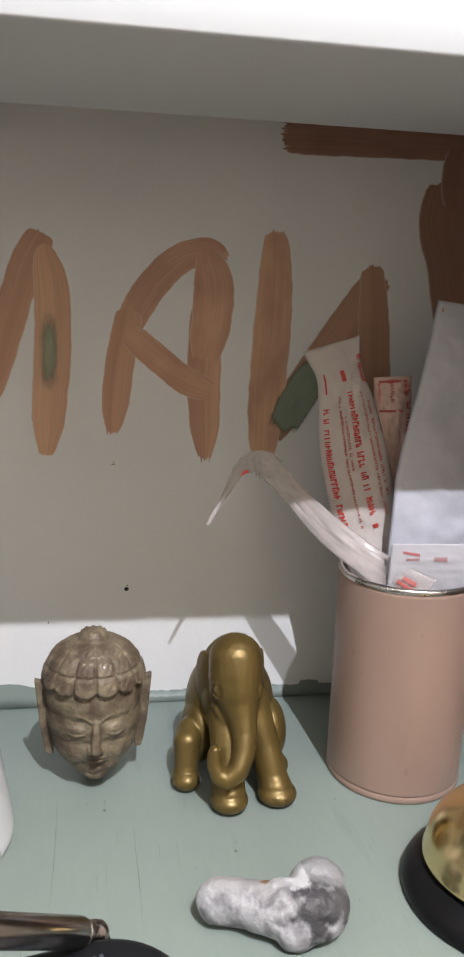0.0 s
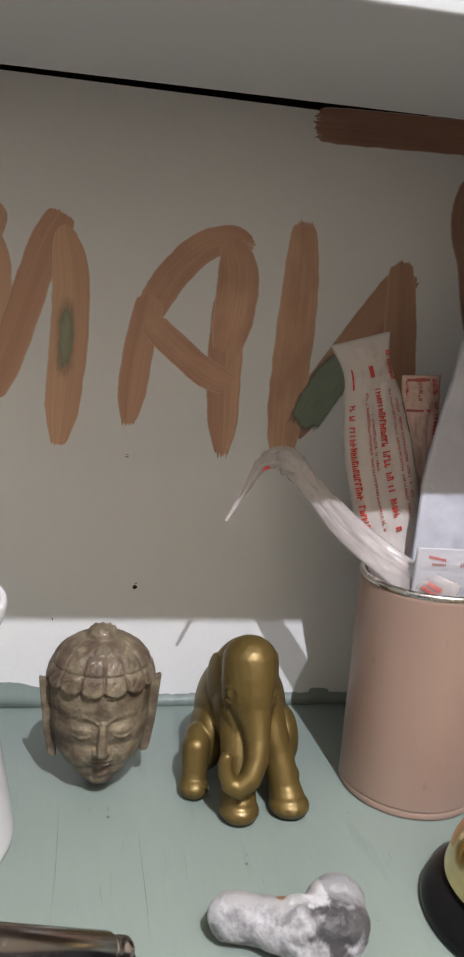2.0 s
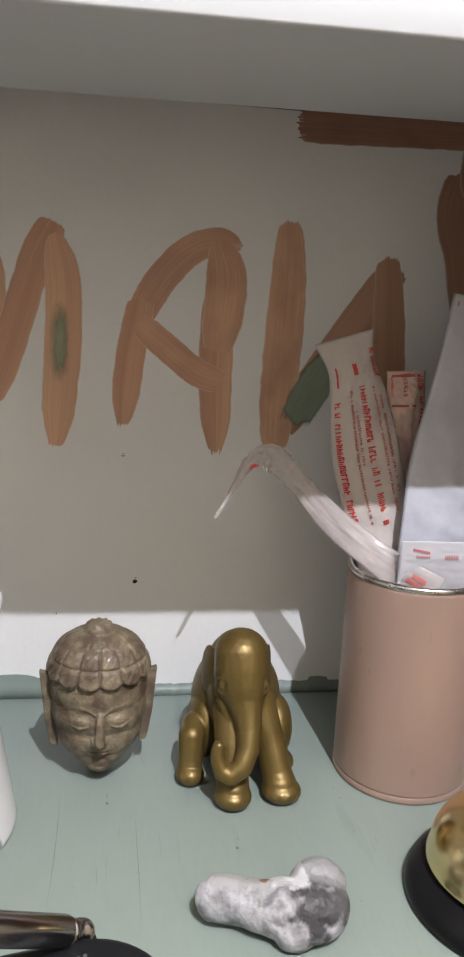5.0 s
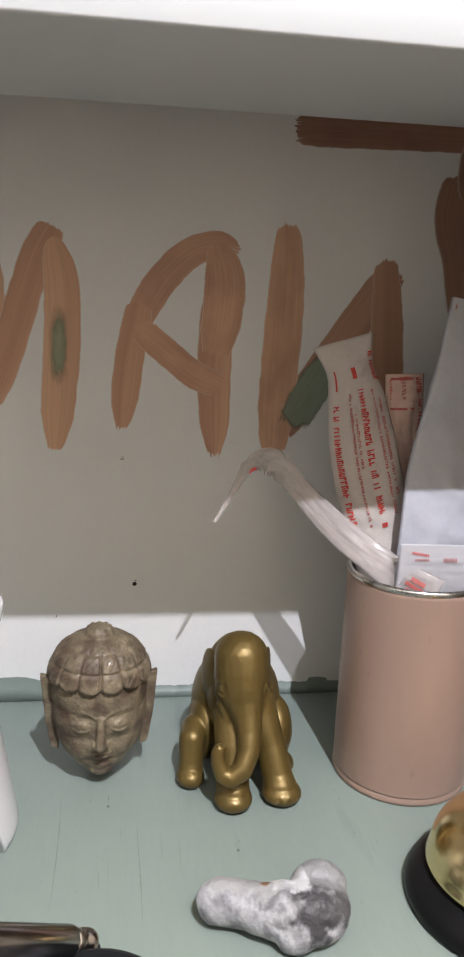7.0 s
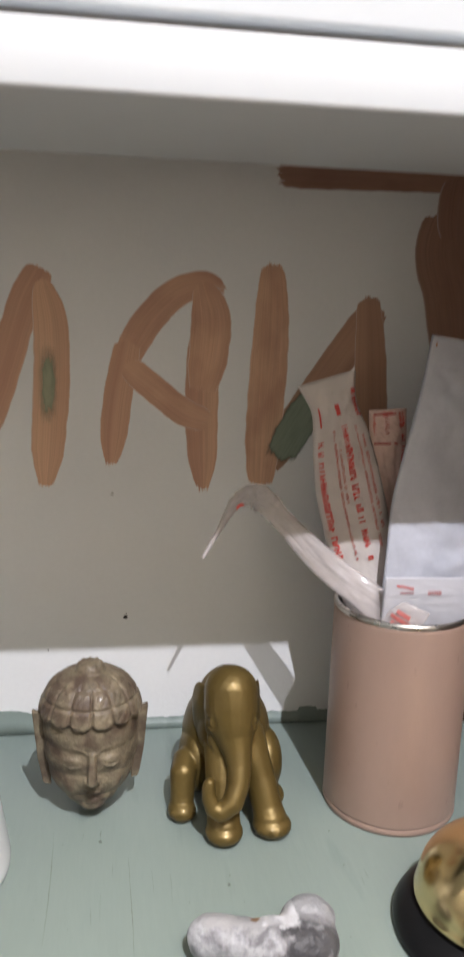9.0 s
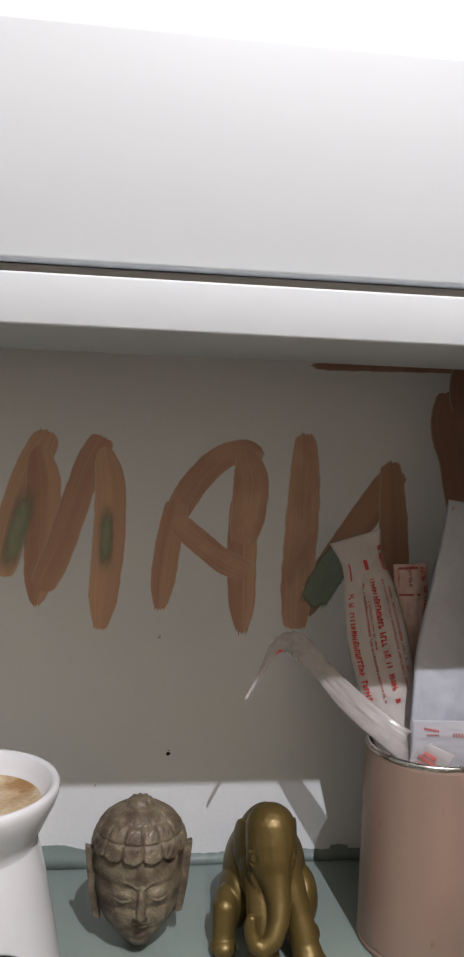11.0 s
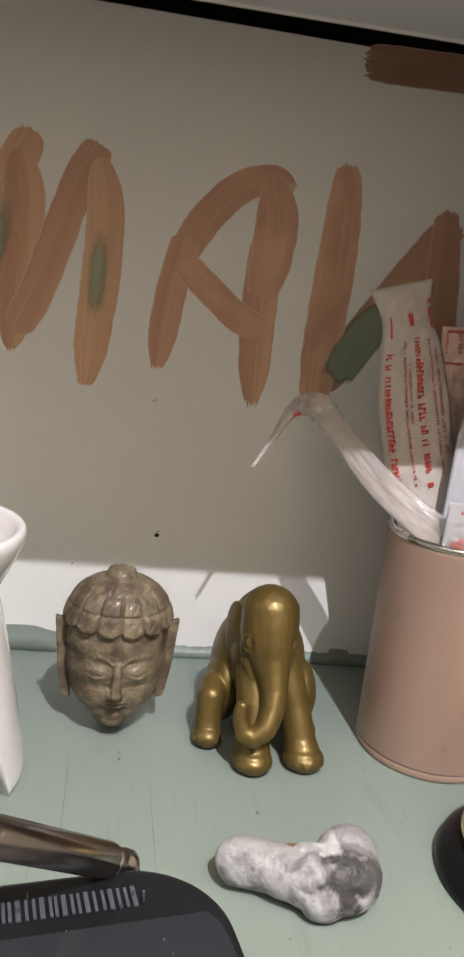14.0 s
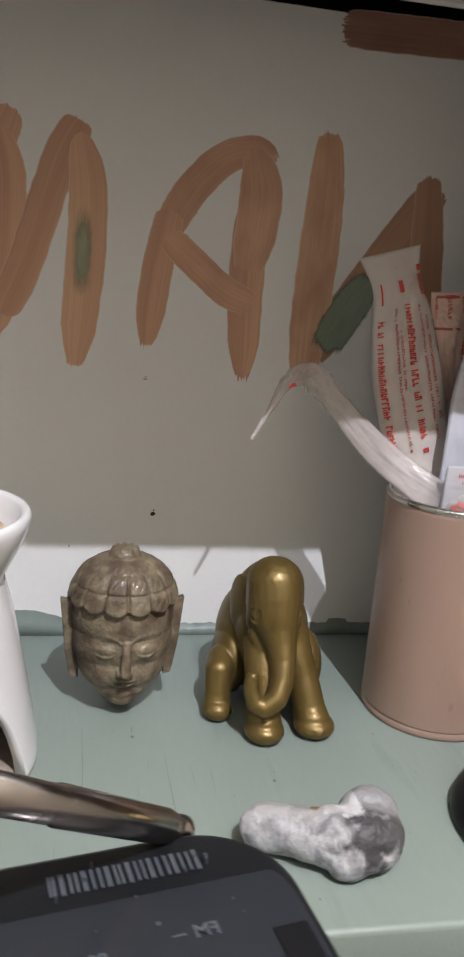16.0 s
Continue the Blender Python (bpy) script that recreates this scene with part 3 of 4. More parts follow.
for pts, w, m, kw in (
        ([(-0.0418, 0.2330), (-0.0422, 0.2080), (-0.0432, 0.1830)], 0.0118, PATCH2, {"ends": (0.3, 0.3)}),
        ([(-0.0870, 0.2440), (-0.0950, 0.2130), (-0.1030, 0.1800)], 0.0170, PATCH2, {"ends": (0.4, 0.6), "frays": (0.002, 0.006)}),
        ([(0.1118, 0.2095), (0.0995, 0.1890), (0.0848, 0.1640)], 0.0235, PATCH, {"ends": (0.7, 0.85)})):
    layer[0] = 98
    part("green_touch_up", ribbon(bmesh.new(), pts, w, seed=50 + int(w * 1000), soft_uv=True, **kw), m, wall, "green brushed patch over the lettering")


def mark(x, z, w, h, m, label):
    bm = bmesh.new()
    pts = [bm.verts.new((x + w * math.cos(a) * random.uniform(0.75, 1.1), -0.0004, z + h * math.sin(a) * random.uniform(0.75, 1.1))) for a in [2 * math.pi * k / 14 for k in range(14)]]
    bm.faces.new(list(reversed(pts)))
    part("wall_mark", bm, m, wall, label)


mark(0.0, 0.0716, 0.0014, 0.0013, HOLE, "small dark nail hole")
mark(0.0004, 0.0737, 0.0005, 0.0004, HOLE, "tiny dark chip")
mark(-0.0079, 0.1461, 0.0014, 0.0004, GREY, "faint grey scuff")
mark(-0.0076, 0.1473, 0.0008, 0.0003, GREY, "faint grey scuff")
mark(-0.0450, 0.0520, 0.0003, 0.0008, HOLE, "tiny dark nick")


# ---- things on the counter ----
def stone_head():
    """A carved head: cap of curls, bun, long ears, calm face."""
    k = 0.001
    bm = bmesh.new()

    def b(c, r, rot=(0, 0, 0), n=3):
        blob(bm, tuple(v * k for v in c), tuple(v * k for v in r) if isinstance(r, tuple) else r * k, rot, n)

    b((0, 0, 49), (23.6, 22.3, 23), n=4)
    b((0, -1.0, 38), (23.3, 20.6, 22), n=4)
    b((0, -2.5, 28), (21.0, 17.8, 18.5), n=4)
    b((0, -5.5, 17.5), (14.2, 12.0, 10.5))
    b((0, -10.0, 11.8), (7.4, 7.0, 5.6))
    b((0, 0, 8.6), (10, 9, 7))
    # cap of carved curls: two rows of flat-faced tiles and a smoother crown above them
    rows = ((55.2, 64.6, 14, 0.0, 2.2), (64.6, 72.2, 14, 0.0, 2.0), (72.2, 76.2, 10, 0.5, 1.5))
    ring = []
    for iz in range(73):
        z = 53.6 + 22.8 * iz / 72
        rz = (1 - (max(0.0, z - 49) / 28.2) ** 2.6) ** 0.4545
        line = []
        for it in range(210):
            th = 2 * math.pi * it / 210
            lift = -1.2
            for z0, z1, n, ph, high in rows:
                a = (th / (2 * math.pi) * n + ph) % 1.0
                zl = z0 + (2.4 * (2 * a - 1) ** 2 if z0 == 55.2 else 0.0)
                if zl <= z < z1:
                    c = (z - zl) / (z1 - zl)
                    lift = high * (1 - abs(2 * a - 1) ** 9) * (1 - abs(2 * c - 1) ** 9) - (0.6 * max(0.0, math.sin(17 * (a - 0.6 * c + 0.1))) ** 3 if 0.16 < a < 0.84 and 0.16 < c < 0.86 and high > 1 else 0.0)
            line.append(bm.verts.new(((24.0 * rz + lift) * math.sin(th) * k, -(22.8 * rz + lift) * math.cos(th) * k, z * k)))
        ring.append(line)
    for lo, hi in zip(ring, ring[1:]):
        for it in range(210):
            bm.faces.new((lo[it], lo[(it + 1) % 210], hi[(it + 1) % 210], hi[it]))
    bm.faces.new(list(reversed(ring[0])))
    bm.faces.new(ring[-1])
    b((0, 0, 73), (6.8, 6.8, 7.0))
    b((0, 0, 76.6), (7.4, 7.4, 5.0))
    for i in range(9):
        a = 2 * math.pi * i / 9
        b((5.0 * math.sin(a), 5.0 * math.cos(a), 78.0), (1.7, 1.7, 3.0), n=2)
    # nose, brows, lids, lips
    chain(bm, [(0, -0.0213, 0.0420), (0, -0.0228, 0.0355), (0, -0.0240, 0.0288)], [0.0017, 0.0022, 0.0027])
    for s in (-1, 1):
        b((s * 2.6, -21.2, 27.6), (1.8, 2.3, 1.6), n=2)
        chain(bm, [(s * 0.0022, -0.0213, 0.0420), (s * 0.0065, -0.0205, 0.0452), (s * 0.0120, -0.0182, 0.0454), (s * 0.0178, -0.0132, 0.0418)], [0.0009, 0.0010, 0.0009, 0.0006], 0.5)
        # full closed lid with its lash line
        b((s * 9.4, -17.3, 38.0), (5.6, 3.4, 3.3), (0, 0, s * 30), n=4)
        chain(bm, [(s * 0.0040, -0.0203, 0.0372), (s * 0.0068, -0.0208, 0.0354), (s * 0.0100, -0.0202, 0.0348), (s * 0.0132, -0.0179, 0.0358), (s * 0.0154, -0.0150, 0.0376)], [0.0005, 0.0006, 0.0007, 0.0006, 0.0005], 0.5)
        b((s * 8.2, -12.8, 26.0), (7.2, 6.0, 9.0))
        # long ear: a flat blade standing off the jaw, widest at the hair
        blade = [(23.0, 54.6), (28.8, 56.0), (28.0, 46.0), (26.4, 30.0), (23.8, 17.0), (20.0, 16.0), (20.4, 30.0), (21.8, 46.0)]
        front = [bm.verts.new((s * x * k, (-1.6 - 0.02 * (57 - z)) * k, z * k)) for x, z in blade]
        back = [bm.verts.new((s * x * k, (2.4 - 0.02 * (57 - z)) * k, z * k)) for x, z in blade]
        bm.faces.new(front if s > 0 else list(reversed(front)))
        bm.faces.new(list(reversed(back)) if s > 0 else back)
        for j in range(len(blade)):
            q = (front[j], back[j], back[(j + 1) % len(blade)], front[(j + 1) % len(blade)])
            bm.faces.new(q if s > 0 else tuple(reversed(q)))
    b((0, -18.9, 22.8), (5.0, 2.2, 1.0), n=3)
    b((0, -18.3, 20.5), (3.9, 2.2, 1.2), n=3)
    b((0, -14.6, 14.4), (4.6, 3.4, 3.2), n=3)
    hollows = [((s * 0.0062, -0.0210, 0.0418), (0.0040, 0.004, 0.0020), 0.0007) for s in (-1, 1)]
    hollows += [((s * 0.0060, -0.0196, 0.0296), (0.0026, 0.004, 0.0045), 0.0006) for s in (-1, 1)]
    hollows += [((0, -0.0205, 0.0217), (0.0052, 0.004, 0.0006), 0.0007), ((0, -0.0180, 0.0178), (0.006, 0.004, 0.0012), 0.0006)]
    ob = sculpt("stone_head_statue", bm, SOAP, 0.00048, 2, (-0.0185, -0.0755, -0.0012), 3, hollows=hollows, grain=((0.008, 0.00022), (0.0025, 0.00008)))
    return tagged(ob, "polished brown carved stone head statue with curled hair", "statue")


stone_head()


def elephant():
    """A seated elephant, trunk curled in, two forelegs braced."""
    bm = bmesh.new()
    E_ = lambda c, r, rot=(0, 0, 0), n=4: blob(bm, c, r, rot, n)
    E_((0.0525, -0.062, 0.030), (0.0235, 0.024, 0.030))
    E_((0.0515, -0.070, 0.045), (0.0175, 0.019, 0.026))
    chain(bm, [(0.0507, -0.0862, 0.0650), (0.0507, -0.0885, 0.0595), (0.0508, -0.0915, 0.0535), (0.0513, -0.0955, 0.0478), (0.0525, -0.1003, 0.0420), (0.0532, -0.1050, 0.0355), (0.0522, -0.1100, 0.0285), (0.0488, -0.1145, 0.0220), (0.0435, -0.1160, 0.0186), (0.0395, -0.1150, 0.0203)],
          [0.0139, 0.0138, 0.0126, 0.0096, 0.0073, 0.0061, 0.0055, 0.0051, 0.0046, 0.0040], 0.10, fine=3)
    E_((0.0508, -0.0855, 0.0460), (0.0108, 0.0100, 0.0115))
    for s in (-1, 1):
        E_((0.0507 + s * 0.0065, -0.0905, 0.0515), (0.0068, 0.0066, 0.0095))
    chain(bm, [(0.0395, -0.1150, 0.0203), (0.0376, -0.1135, 0.0250), (0.0374, -0.1122, 0.0296), (0.0378, -0.1120, 0.0316)], [0.0040, 0.0036, 0.0034, 0.0030], 0.16, fine=3)
    for s, x in ((-1, 0.0380), (1, 0.0632)):
        # ear lying back along the neck
        E_((x + s * 0.0014, -0.0800, 0.0530), (0.0016, 0.0100, 0.0150), (0, 0, s * -20))
        E_((x + s * 0.0003, -0.0820, 0.0430), (0.0022, 0.0085, 0.0090), (0, 0, s * -10))
        # eye between its lids
        ex = 0.0507 + s * 0.0108
        E_((ex, -0.0970, 0.0550), (0.0018, 0.0018, 0.0026), n=3)
        chain(bm, [(ex - s * 0.0022, -0.0990, 0.0576), (ex + s * 0.0002, -0.0974, 0.0586), (ex + s * 0.0018, -0.0948, 0.0572)], [0.0004, 0.0005, 0.0004], 0.5)
        chain(bm, [(ex - s * 0.0020, -0.0994, 0.0520), (ex + s * 0.0002, -0.0980, 0.0508), (ex + s * 0.0016, -0.0954, 0.0516)], [0.0004, 0.0005, 0.0004], 0.5)
        # mouth fold behind the trunk
        chain(bm, [(0.0508 + s * 0.0085, -0.0925, 0.0440), (0.0508 + s * 0.0060, -0.0965, 0.0370)], [0.0040, 0.0030], 0.3)
    # forelegs
    chain(bm, [(0.0470, -0.0880, 0.038), (0.0462, -0.0980, 0.024), (0.0458, -0.1060, 0.0100), (0.0457, -0.1090, 0.0060)], [0.0095, 0.0086, 0.0082, 0.0085], 0.16, fine=3)
    E_((0.0457, -0.1105, 0.0046), (0.0093, 0.0097, 0.0056))
    chain(bm, [(0.0590, -0.0860, 0.042), (0.0652, -0.0960, 0.0235), (0.0685, -0.1030, 0.0100), (0.0695, -0.1060, 0.0060)], [0.0095, 0.0076, 0.0077, 0.0084], 0.16, fine=3)
    E_((0.0700, -0.1075, 0.0046), (0.0097, 0.0095, 0.0056))
    # hind legs, knees up
    chain(bm, [(0.0300, -0.0770, 0.0225), (0.0278, -0.0840, 0.0205), (0.0272, -0.0880, 0.0100), (0.0269, -0.0895, 0.0055)], [0.0072, 0.0066, 0.0061, 0.0064], 0.16, fine=3)
    E_((0.0269, -0.0912, 0.0045), (0.0072, 0.0080, 0.0054))
    E_((0.0725, -0.0710, 0.0180), (0.0090, 0.0160, 0.0172))
    E_((0.0355, -0.0680, 0.0190), (0.0090, 0.0160, 0.0180))
    E_((0.0740, -0.0830, 0.0050), (0.0070, 0.0090, 0.0050))
    # nails as low arched ridges
    for cx, cy, r in ((0.0457, -0.1105, 0.0095), (0.0700, -0.1075, 0.0097), (0.0269, -0.0912, 0.0078)):
        for a in (-46, -15, 15, 46):
            arc = []
            for q, z in ((-11, 0.0046), (-6, 0.0060), (0, 0.0065), (6, 0.0060), (11, 0.0046)):
                t = radians(a + q)
                rr = r * (1.0 - 0.35 * max(0.0, z - 0.0046) / 0.0046)
                arc.append((cx + rr * math.sin(t), cy - rr * math.cos(t), z))
            chain(bm, arc, [0.0005, 0.0007, 0.0008, 0.0007, 0.0005], 0.5)
    hollows = [((0.0507 + s * 0.0108, -0.0985, 0.0550), (0.0026, 0.0040, 0.0040), 0.0014) for s in (-1, 1)]
    hollows += [((0.0507 + s * 0.0150, -0.0850, 0.0620), (0.0040, 0.0040, 0.0100), 0.0008) for s in (-1, 1)]
    hollows += [((0.0458, -0.1145, 0.0118), (0.009, 0.004, 0.0012), 0.00012), ((0.0690, -0.1110, 0.0118), (0.009, 0.004, 0.0012), 0.00012), ((0.0269, -0.0950, 0.0118), (0.009, 0.004, 0.0012), 0.00012)]
    ob = sculpt("elephant_figurine", bm, GOLD, 0.0005, 11, (0, 0, 0.0001), hollows=hollows, grain=((0.009, 0.00014), (0.0022, 0.00005)))
    return tagged(ob, "gold-painted seated elephant figurine with curled trunk", "figurine")


elephant()


def stone():
    bm = bmesh.new()
    chain(bm, [(0.0300, -0.1810, 0.0085), (0.0400, -0.1850, 0.0090), (0.0540, -0.1905, 0.0095)], [0.0088, 0.0090, 0.0108], 0.3, fine=3)
    blob(bm, (0.0660, -0.1890, 0.0100), (0.0152, 0.0140, 0.0110), (0, 0, -15), 4)
    blob(bm, (0.0600, -0.1965, 0.0062), (0.0110, 0.0078, 0.0080), (0, 0, 20), 4)
    blob(bm, (0.0305, -0.1808, 0.0080), (0.0092, 0.0080, 0.0080), n=4)
    blob(bm, (0.0695, -0.1812, 0.0115), (0.0125, 0.0098, 0.0110), n=4)
    blob(bm, (0.0560, -0.1860, 0.0110), (0.0120, 0.0080, 0.0088), n=4)
    blob(bm, (0.0650, -0.1945, 0.0078), (0.0135, 0.0095, 0.0078), n=4)
    for v in bm.verts:
        v.co.z = max(v.co.z, 0.0004)
    hollows = [((0.0690, -0.1985, 0.0110), (0.0070, 0.0060, 0.0060), 0.0022), ((0.0580, -0.1800, 0.0160), (0.0090, 0.0070, 0.0060), 0.0016), ((0.0420, -0.1900, 0.0060), (0.012, 0.005, 0.004), 0.0008)]
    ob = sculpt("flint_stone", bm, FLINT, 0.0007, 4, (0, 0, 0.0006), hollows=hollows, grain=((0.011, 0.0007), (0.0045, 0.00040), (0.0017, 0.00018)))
    return tagged(ob, "white and grey knobbly flint stone on the counter", "stone")


stone()


def tin():
    at = empty("pink_tin", (0.1375, -0.0843, 0.0))
    tagged(at, "pink painted open tin can holding incense wrappers", "tin")
    R, H = 0.0344, 0.1117
    part("body", lathe([(R - 0.001, 0.0035), (R, 0.0045), (R, 0.0050), (R, 0.0056), (R, 0.03), (R, 0.06), (R, 0.09), (R, H - 0.0056), (R, H - 0.0048), (R, H - 0.004), (R - 0.0006, H - 0.0025)], 96), PINK, at)
    part("inside", lathe([(R - 0.0012, H - 0.002), (R - 0.0012, 0.003), (0.001, 0.0025)], 96), TIN_IN, at)
    part("top_rim", lathe([(R - 0.0016, H - 0.0022), (R - 0.0018, H - 0.0006), (R - 0.0008, H), (R + 0.0004, H - 0.0006), (R + 0.0006, H - 0.0018), (R - 0.0002, H - 0.0030)], 96), STEEL, at, "bare steel rolled rim")
    part("bottom_rim", lathe([(R - 0.0004, 0.0040), (R + 0.0001, 0.0030), (R + 0.0002, 0.0012), (R - 0.0002, 0.0002), (R - 0.0012, 0.0), (R - 0.002, 0.003)], 96), PINK, at)


tin()


def pouch(name, line, widths, thick, material, label, facing=(0, -1, 0), prints=(), crumple=0.0006, seed=0, knot=None):
    """A flat sealed wrapper along a line; prints are (u0, u1, v0, v1) bars on its face."""
    n, cols = 84, 28
    c = spline(line, n)
    ws = [float(w[0]) for w in spline([(w,) for w in widths], n)]
    face_dir = Vector(facing).normalized()
    frames = []
    for i in range(n):
        d = Vector(c[min(i + 1, n - 1)] - c[max(i - 1, 0)]).normalized()
        side = d.cross(face_dir).normalized()
        frames.append((Vector(c[i]), side, side.cross(d).normalized()))

    def at(u, v, lift=0.0, back=False):
        f = min(max(v, 0), 1) * (n - 1)
        i = min(int(f), n - 2)
        g = f - i
        p = frames[i][0].lerp(frames[i + 1][0], g)
        s = frames[i][1].lerp(frames[i + 1][1], g)
        nn = frames[i][2].lerp(frames[i + 1][2], g)
        if nn.dot(face_dir) < 0:
            nn = -nn
        w = ws[i] + (ws[i + 1] - ws[i]) * g
        seal = min(1.0, 6 * min(v, 1 - v) + 0.08)
        h = thick * seal * math.sqrt(max(0.0, 1 - (2 * u - 1) ** 2))
        h += crumple * seal * (noise.noise(Vector((u * 4 + seed, v * 14, seed))) + 0.6 * noise.noise(Vector((u * 9 + seed, v * 34, seed + 4)))) * (1 - abs(2 * u - 1) ** 3)
        if knot:
            kf = math.exp(-((v - knot[0]) / knot[1]) ** 2)
            q = Vector((u * 3.1 + seed, v * 46, 7.0))
            h += 0.0026 * kf * abs(noise.noise(q * 1.3))
            p = p + nn * 0.0030 * kf * noise.noise(q) + s * 0.0022 * kf * noise.noise(q + Vector((0, 0, 5)))
        return p + s * (0.5 - u) * w + nn * ((-h if back else h) + lift)

    bm = bmesh.new()
    rows = []
    for i in range(n):
        v = i / (n - 1)
        front = [bm.verts.new(at(j / cols, v + (0.012 * noise.noise(Vector((j * 0.7, seed, 1))) if i in (0, n - 1) else 0))) for j in range(cols + 1)]
        rear = [bm.verts.new(at(j / cols, v, back=True)) for j in range(1, cols)]
        rows.append(front + list(reversed(rear)))
    m = len(rows[0])
    for a, b in zip(rows, rows[1:]):
        for j in range(m):
            bm.faces.new((a[j], b[j], b[(j + 1) % m], a[(j + 1) % m]))
    bm.faces.new(rows[0])
    bm.faces.new(list(reversed(rows[-1])))
    bmesh.ops.recalc_face_normals(bm, faces=bm.faces)
    ob = part(name, bm, material)
    tagged(ob, label, "incense packet", group="wrappers in the tin")
    for tone_, bars in prints:
        bm = bmesh.new()
        for u0, u1, v0, v1 in bars:
            k = max(2, int((v1 - v0) * 60))
            prev = None
            for i in range(k + 1):
                v = v0 + (v1 - v0) * i / k
                row = [bm.verts.new(at(u0 + (u1 - u0) * j / 2, v, 0.0006)) for j in range(3)]
                if prev:
                    for j in range(2):
                        bm.faces.new((prev[j], row[j], row[j + 1], prev[j + 1]))
                prev = row
        bmesh.ops.recalc_face_normals(bm, faces=bm.faces)
        part("print", bm, tone_, ob, "printed bars")
    return ob


def words(u, v0, v1, high, step, seed):
    """A run of letter-sized bars along the wrapper: high is across it, step along it."""
    rnd = random.Random(seed)
    out, v = [], v0
    while v + step < v1:
        if rnd.random() > 0.10:
            h = high * rnd.uniform(0.75, 1.0)
            lo = u - high / 2
            out.append((lo, lo + h, v, v + step * 0.34))
            if rnd.random() > 0.3:
                a = lo + h * rnd.choice((0.0, 0.4, 0.7))
                out.append((a, a + h * 0.3, v + step * 0.34, v + step * 0.8))
            if rnd.random() > 0.45:
                out.append((lo, lo + h * rnd.uniform(0.5, 0.9), v + step * 0.55, v + step * 0.82))
        v += step
    return out


# upright milky packet with red printing
pouch("incense_packet", [(0.0994, -0.0540, 0.2194), (0.1038, -0.0555, 0.2048), (0.1080, -0.0570, 0.1886), (0.1123, -0.0585, 0.1675), (0.1184, -0.0603, 0.1432), (0.1260, -0.0640, 0.1160), (0.1400, -0.0743, 0.0500), (0.1440, -0.0760, 0.0080)],
      [0.0310, 0.0242, 0.0300, 0.0350, 0.0355, 0.0340, 0.0260, 0.0220], 0.0042, PLASTIC, "milky plastic incense packet with red printing in the tin",
      prints=[(RED, words(0.12, 0.28, 0.66, 0.100, 0.0125, 1) + words(0.57, 0.23, 0.70, 0.110, 0.0125, 2) + words(0.93, 0.08, 0.22, 0.10, 0.013, 21) + [(0.47, 0.56, 0.13, 0.18), (0.12, 0.15, 0.13, 0.22)]),
              (FAINT, words(0.36, 0.24, 0.68, 0.045, 0.008, 3) + words(0.43, 0.32, 0.50, 0.045, 0.008, 4) + words(0.77, 0.24, 0.66, 0.045, 0.008, 5) + words(0.86, 0.28, 0.60, 0.050, 0.008, 6))], seed=2, crumple=0.0011)
# packet behind it, peach, with sticks showing
pouch("incense_packet", [(0.1348, -0.0480, 0.2030), (0.1358, -0.0490, 0.1850), (0.1366, -0.0510, 0.1500), (0.1400, -0.0580, 0.1000), (0.1500, -0.0600, 0.0080)],
      [0.0205, 0.0205, 0.0200, 0.0190, 0.0180], 0.0030, PEACH, "peach plastic incense packet with red printing in the tin",
      prints=[(RED, words(0.85, 0.03, 0.16, 0.16, 0.014, 7) + words(0.12, 0.04, 0.2, 0.07, 0.007, 8) + words(0.88, 0.18, 0.5, 0.10, 0.016, 31) + words(0.5, 0.02, 0.06, 0.3, 0.012, 33)), (FAINT, [(0.1, 0.7, 0.24, 0.252), (0.12, 0.7, 0.025, 0.045)] + words(0.45, 0.06, 0.2, 0.12, 0.009, 9))], seed=5, crumple=0.0015)
# bare incense bundle at its side
bm = bmesh.new()
for k in range(7):
    x = 0.1405 + 0.0012 * (k % 4)
    y = -0.0480 - 0.0013 * (k // 4)
    tube([(x, y, 0.172 - 0.002 * k), (x + 0.004, y - 0.006, 0.09), (x + 0.01, y - 0.010, 0.006)], [0.0009] * 3, 6, bm)
tagged(part("incense_sticks", bm, STICKS), "bundle of dark brown incense sticks in the tin", "incense")
# tall grey-blue sleeve
pouch("plastic_sleeve", [(0.1770, -0.0640, 0.2390), (0.1725, -0.0660, 0.2050), (0.1610, -0.0720, 0.1500), (0.1485, -0.0790, 0.1000), (0.1400, -0.0830, 0.0060)],
      [0.0560, 0.0580, 0.0600, 0.0430, 0.0380], 0.0016, SLEEVE, "tall blue-grey plastic sleeve standing in the tin", crumple=0.0014, seed=9,
      prints=[(STICKS, [(0.05, 0.065, 0.024, 0.040)])])
# small white packet just inside the rim
pouch("incense_packet", [(0.1455, -0.0945, 0.1265), (0.1450, -0.0945, 0.1050), (0.1430, -0.0930, 0.0600), (0.1410, -0.0900, 0.0080)],
      [0.0440, 0.0450, 0.0440, 0.0400], 0.0014, LABEL, "white paper packet with red printing just inside the rim", crumple=0.0004, seed=12,
      prints=[(RED, [(0.14 + 0.022 * k, 0.152 + 0.022 * k, 0.055 + 0.003 * k, 0.078 + 0.003 * k) for k in range(9)]),
              (FAINT, [(0.50 + 0.02 * k, 0.508 + 0.02 * k, 0.11, 0.15) for k in range(8)] + [(0.18 + 0.02 * k, 0.19 + 0.02 * k, 0.12, 0.14) for k in range(8)])])
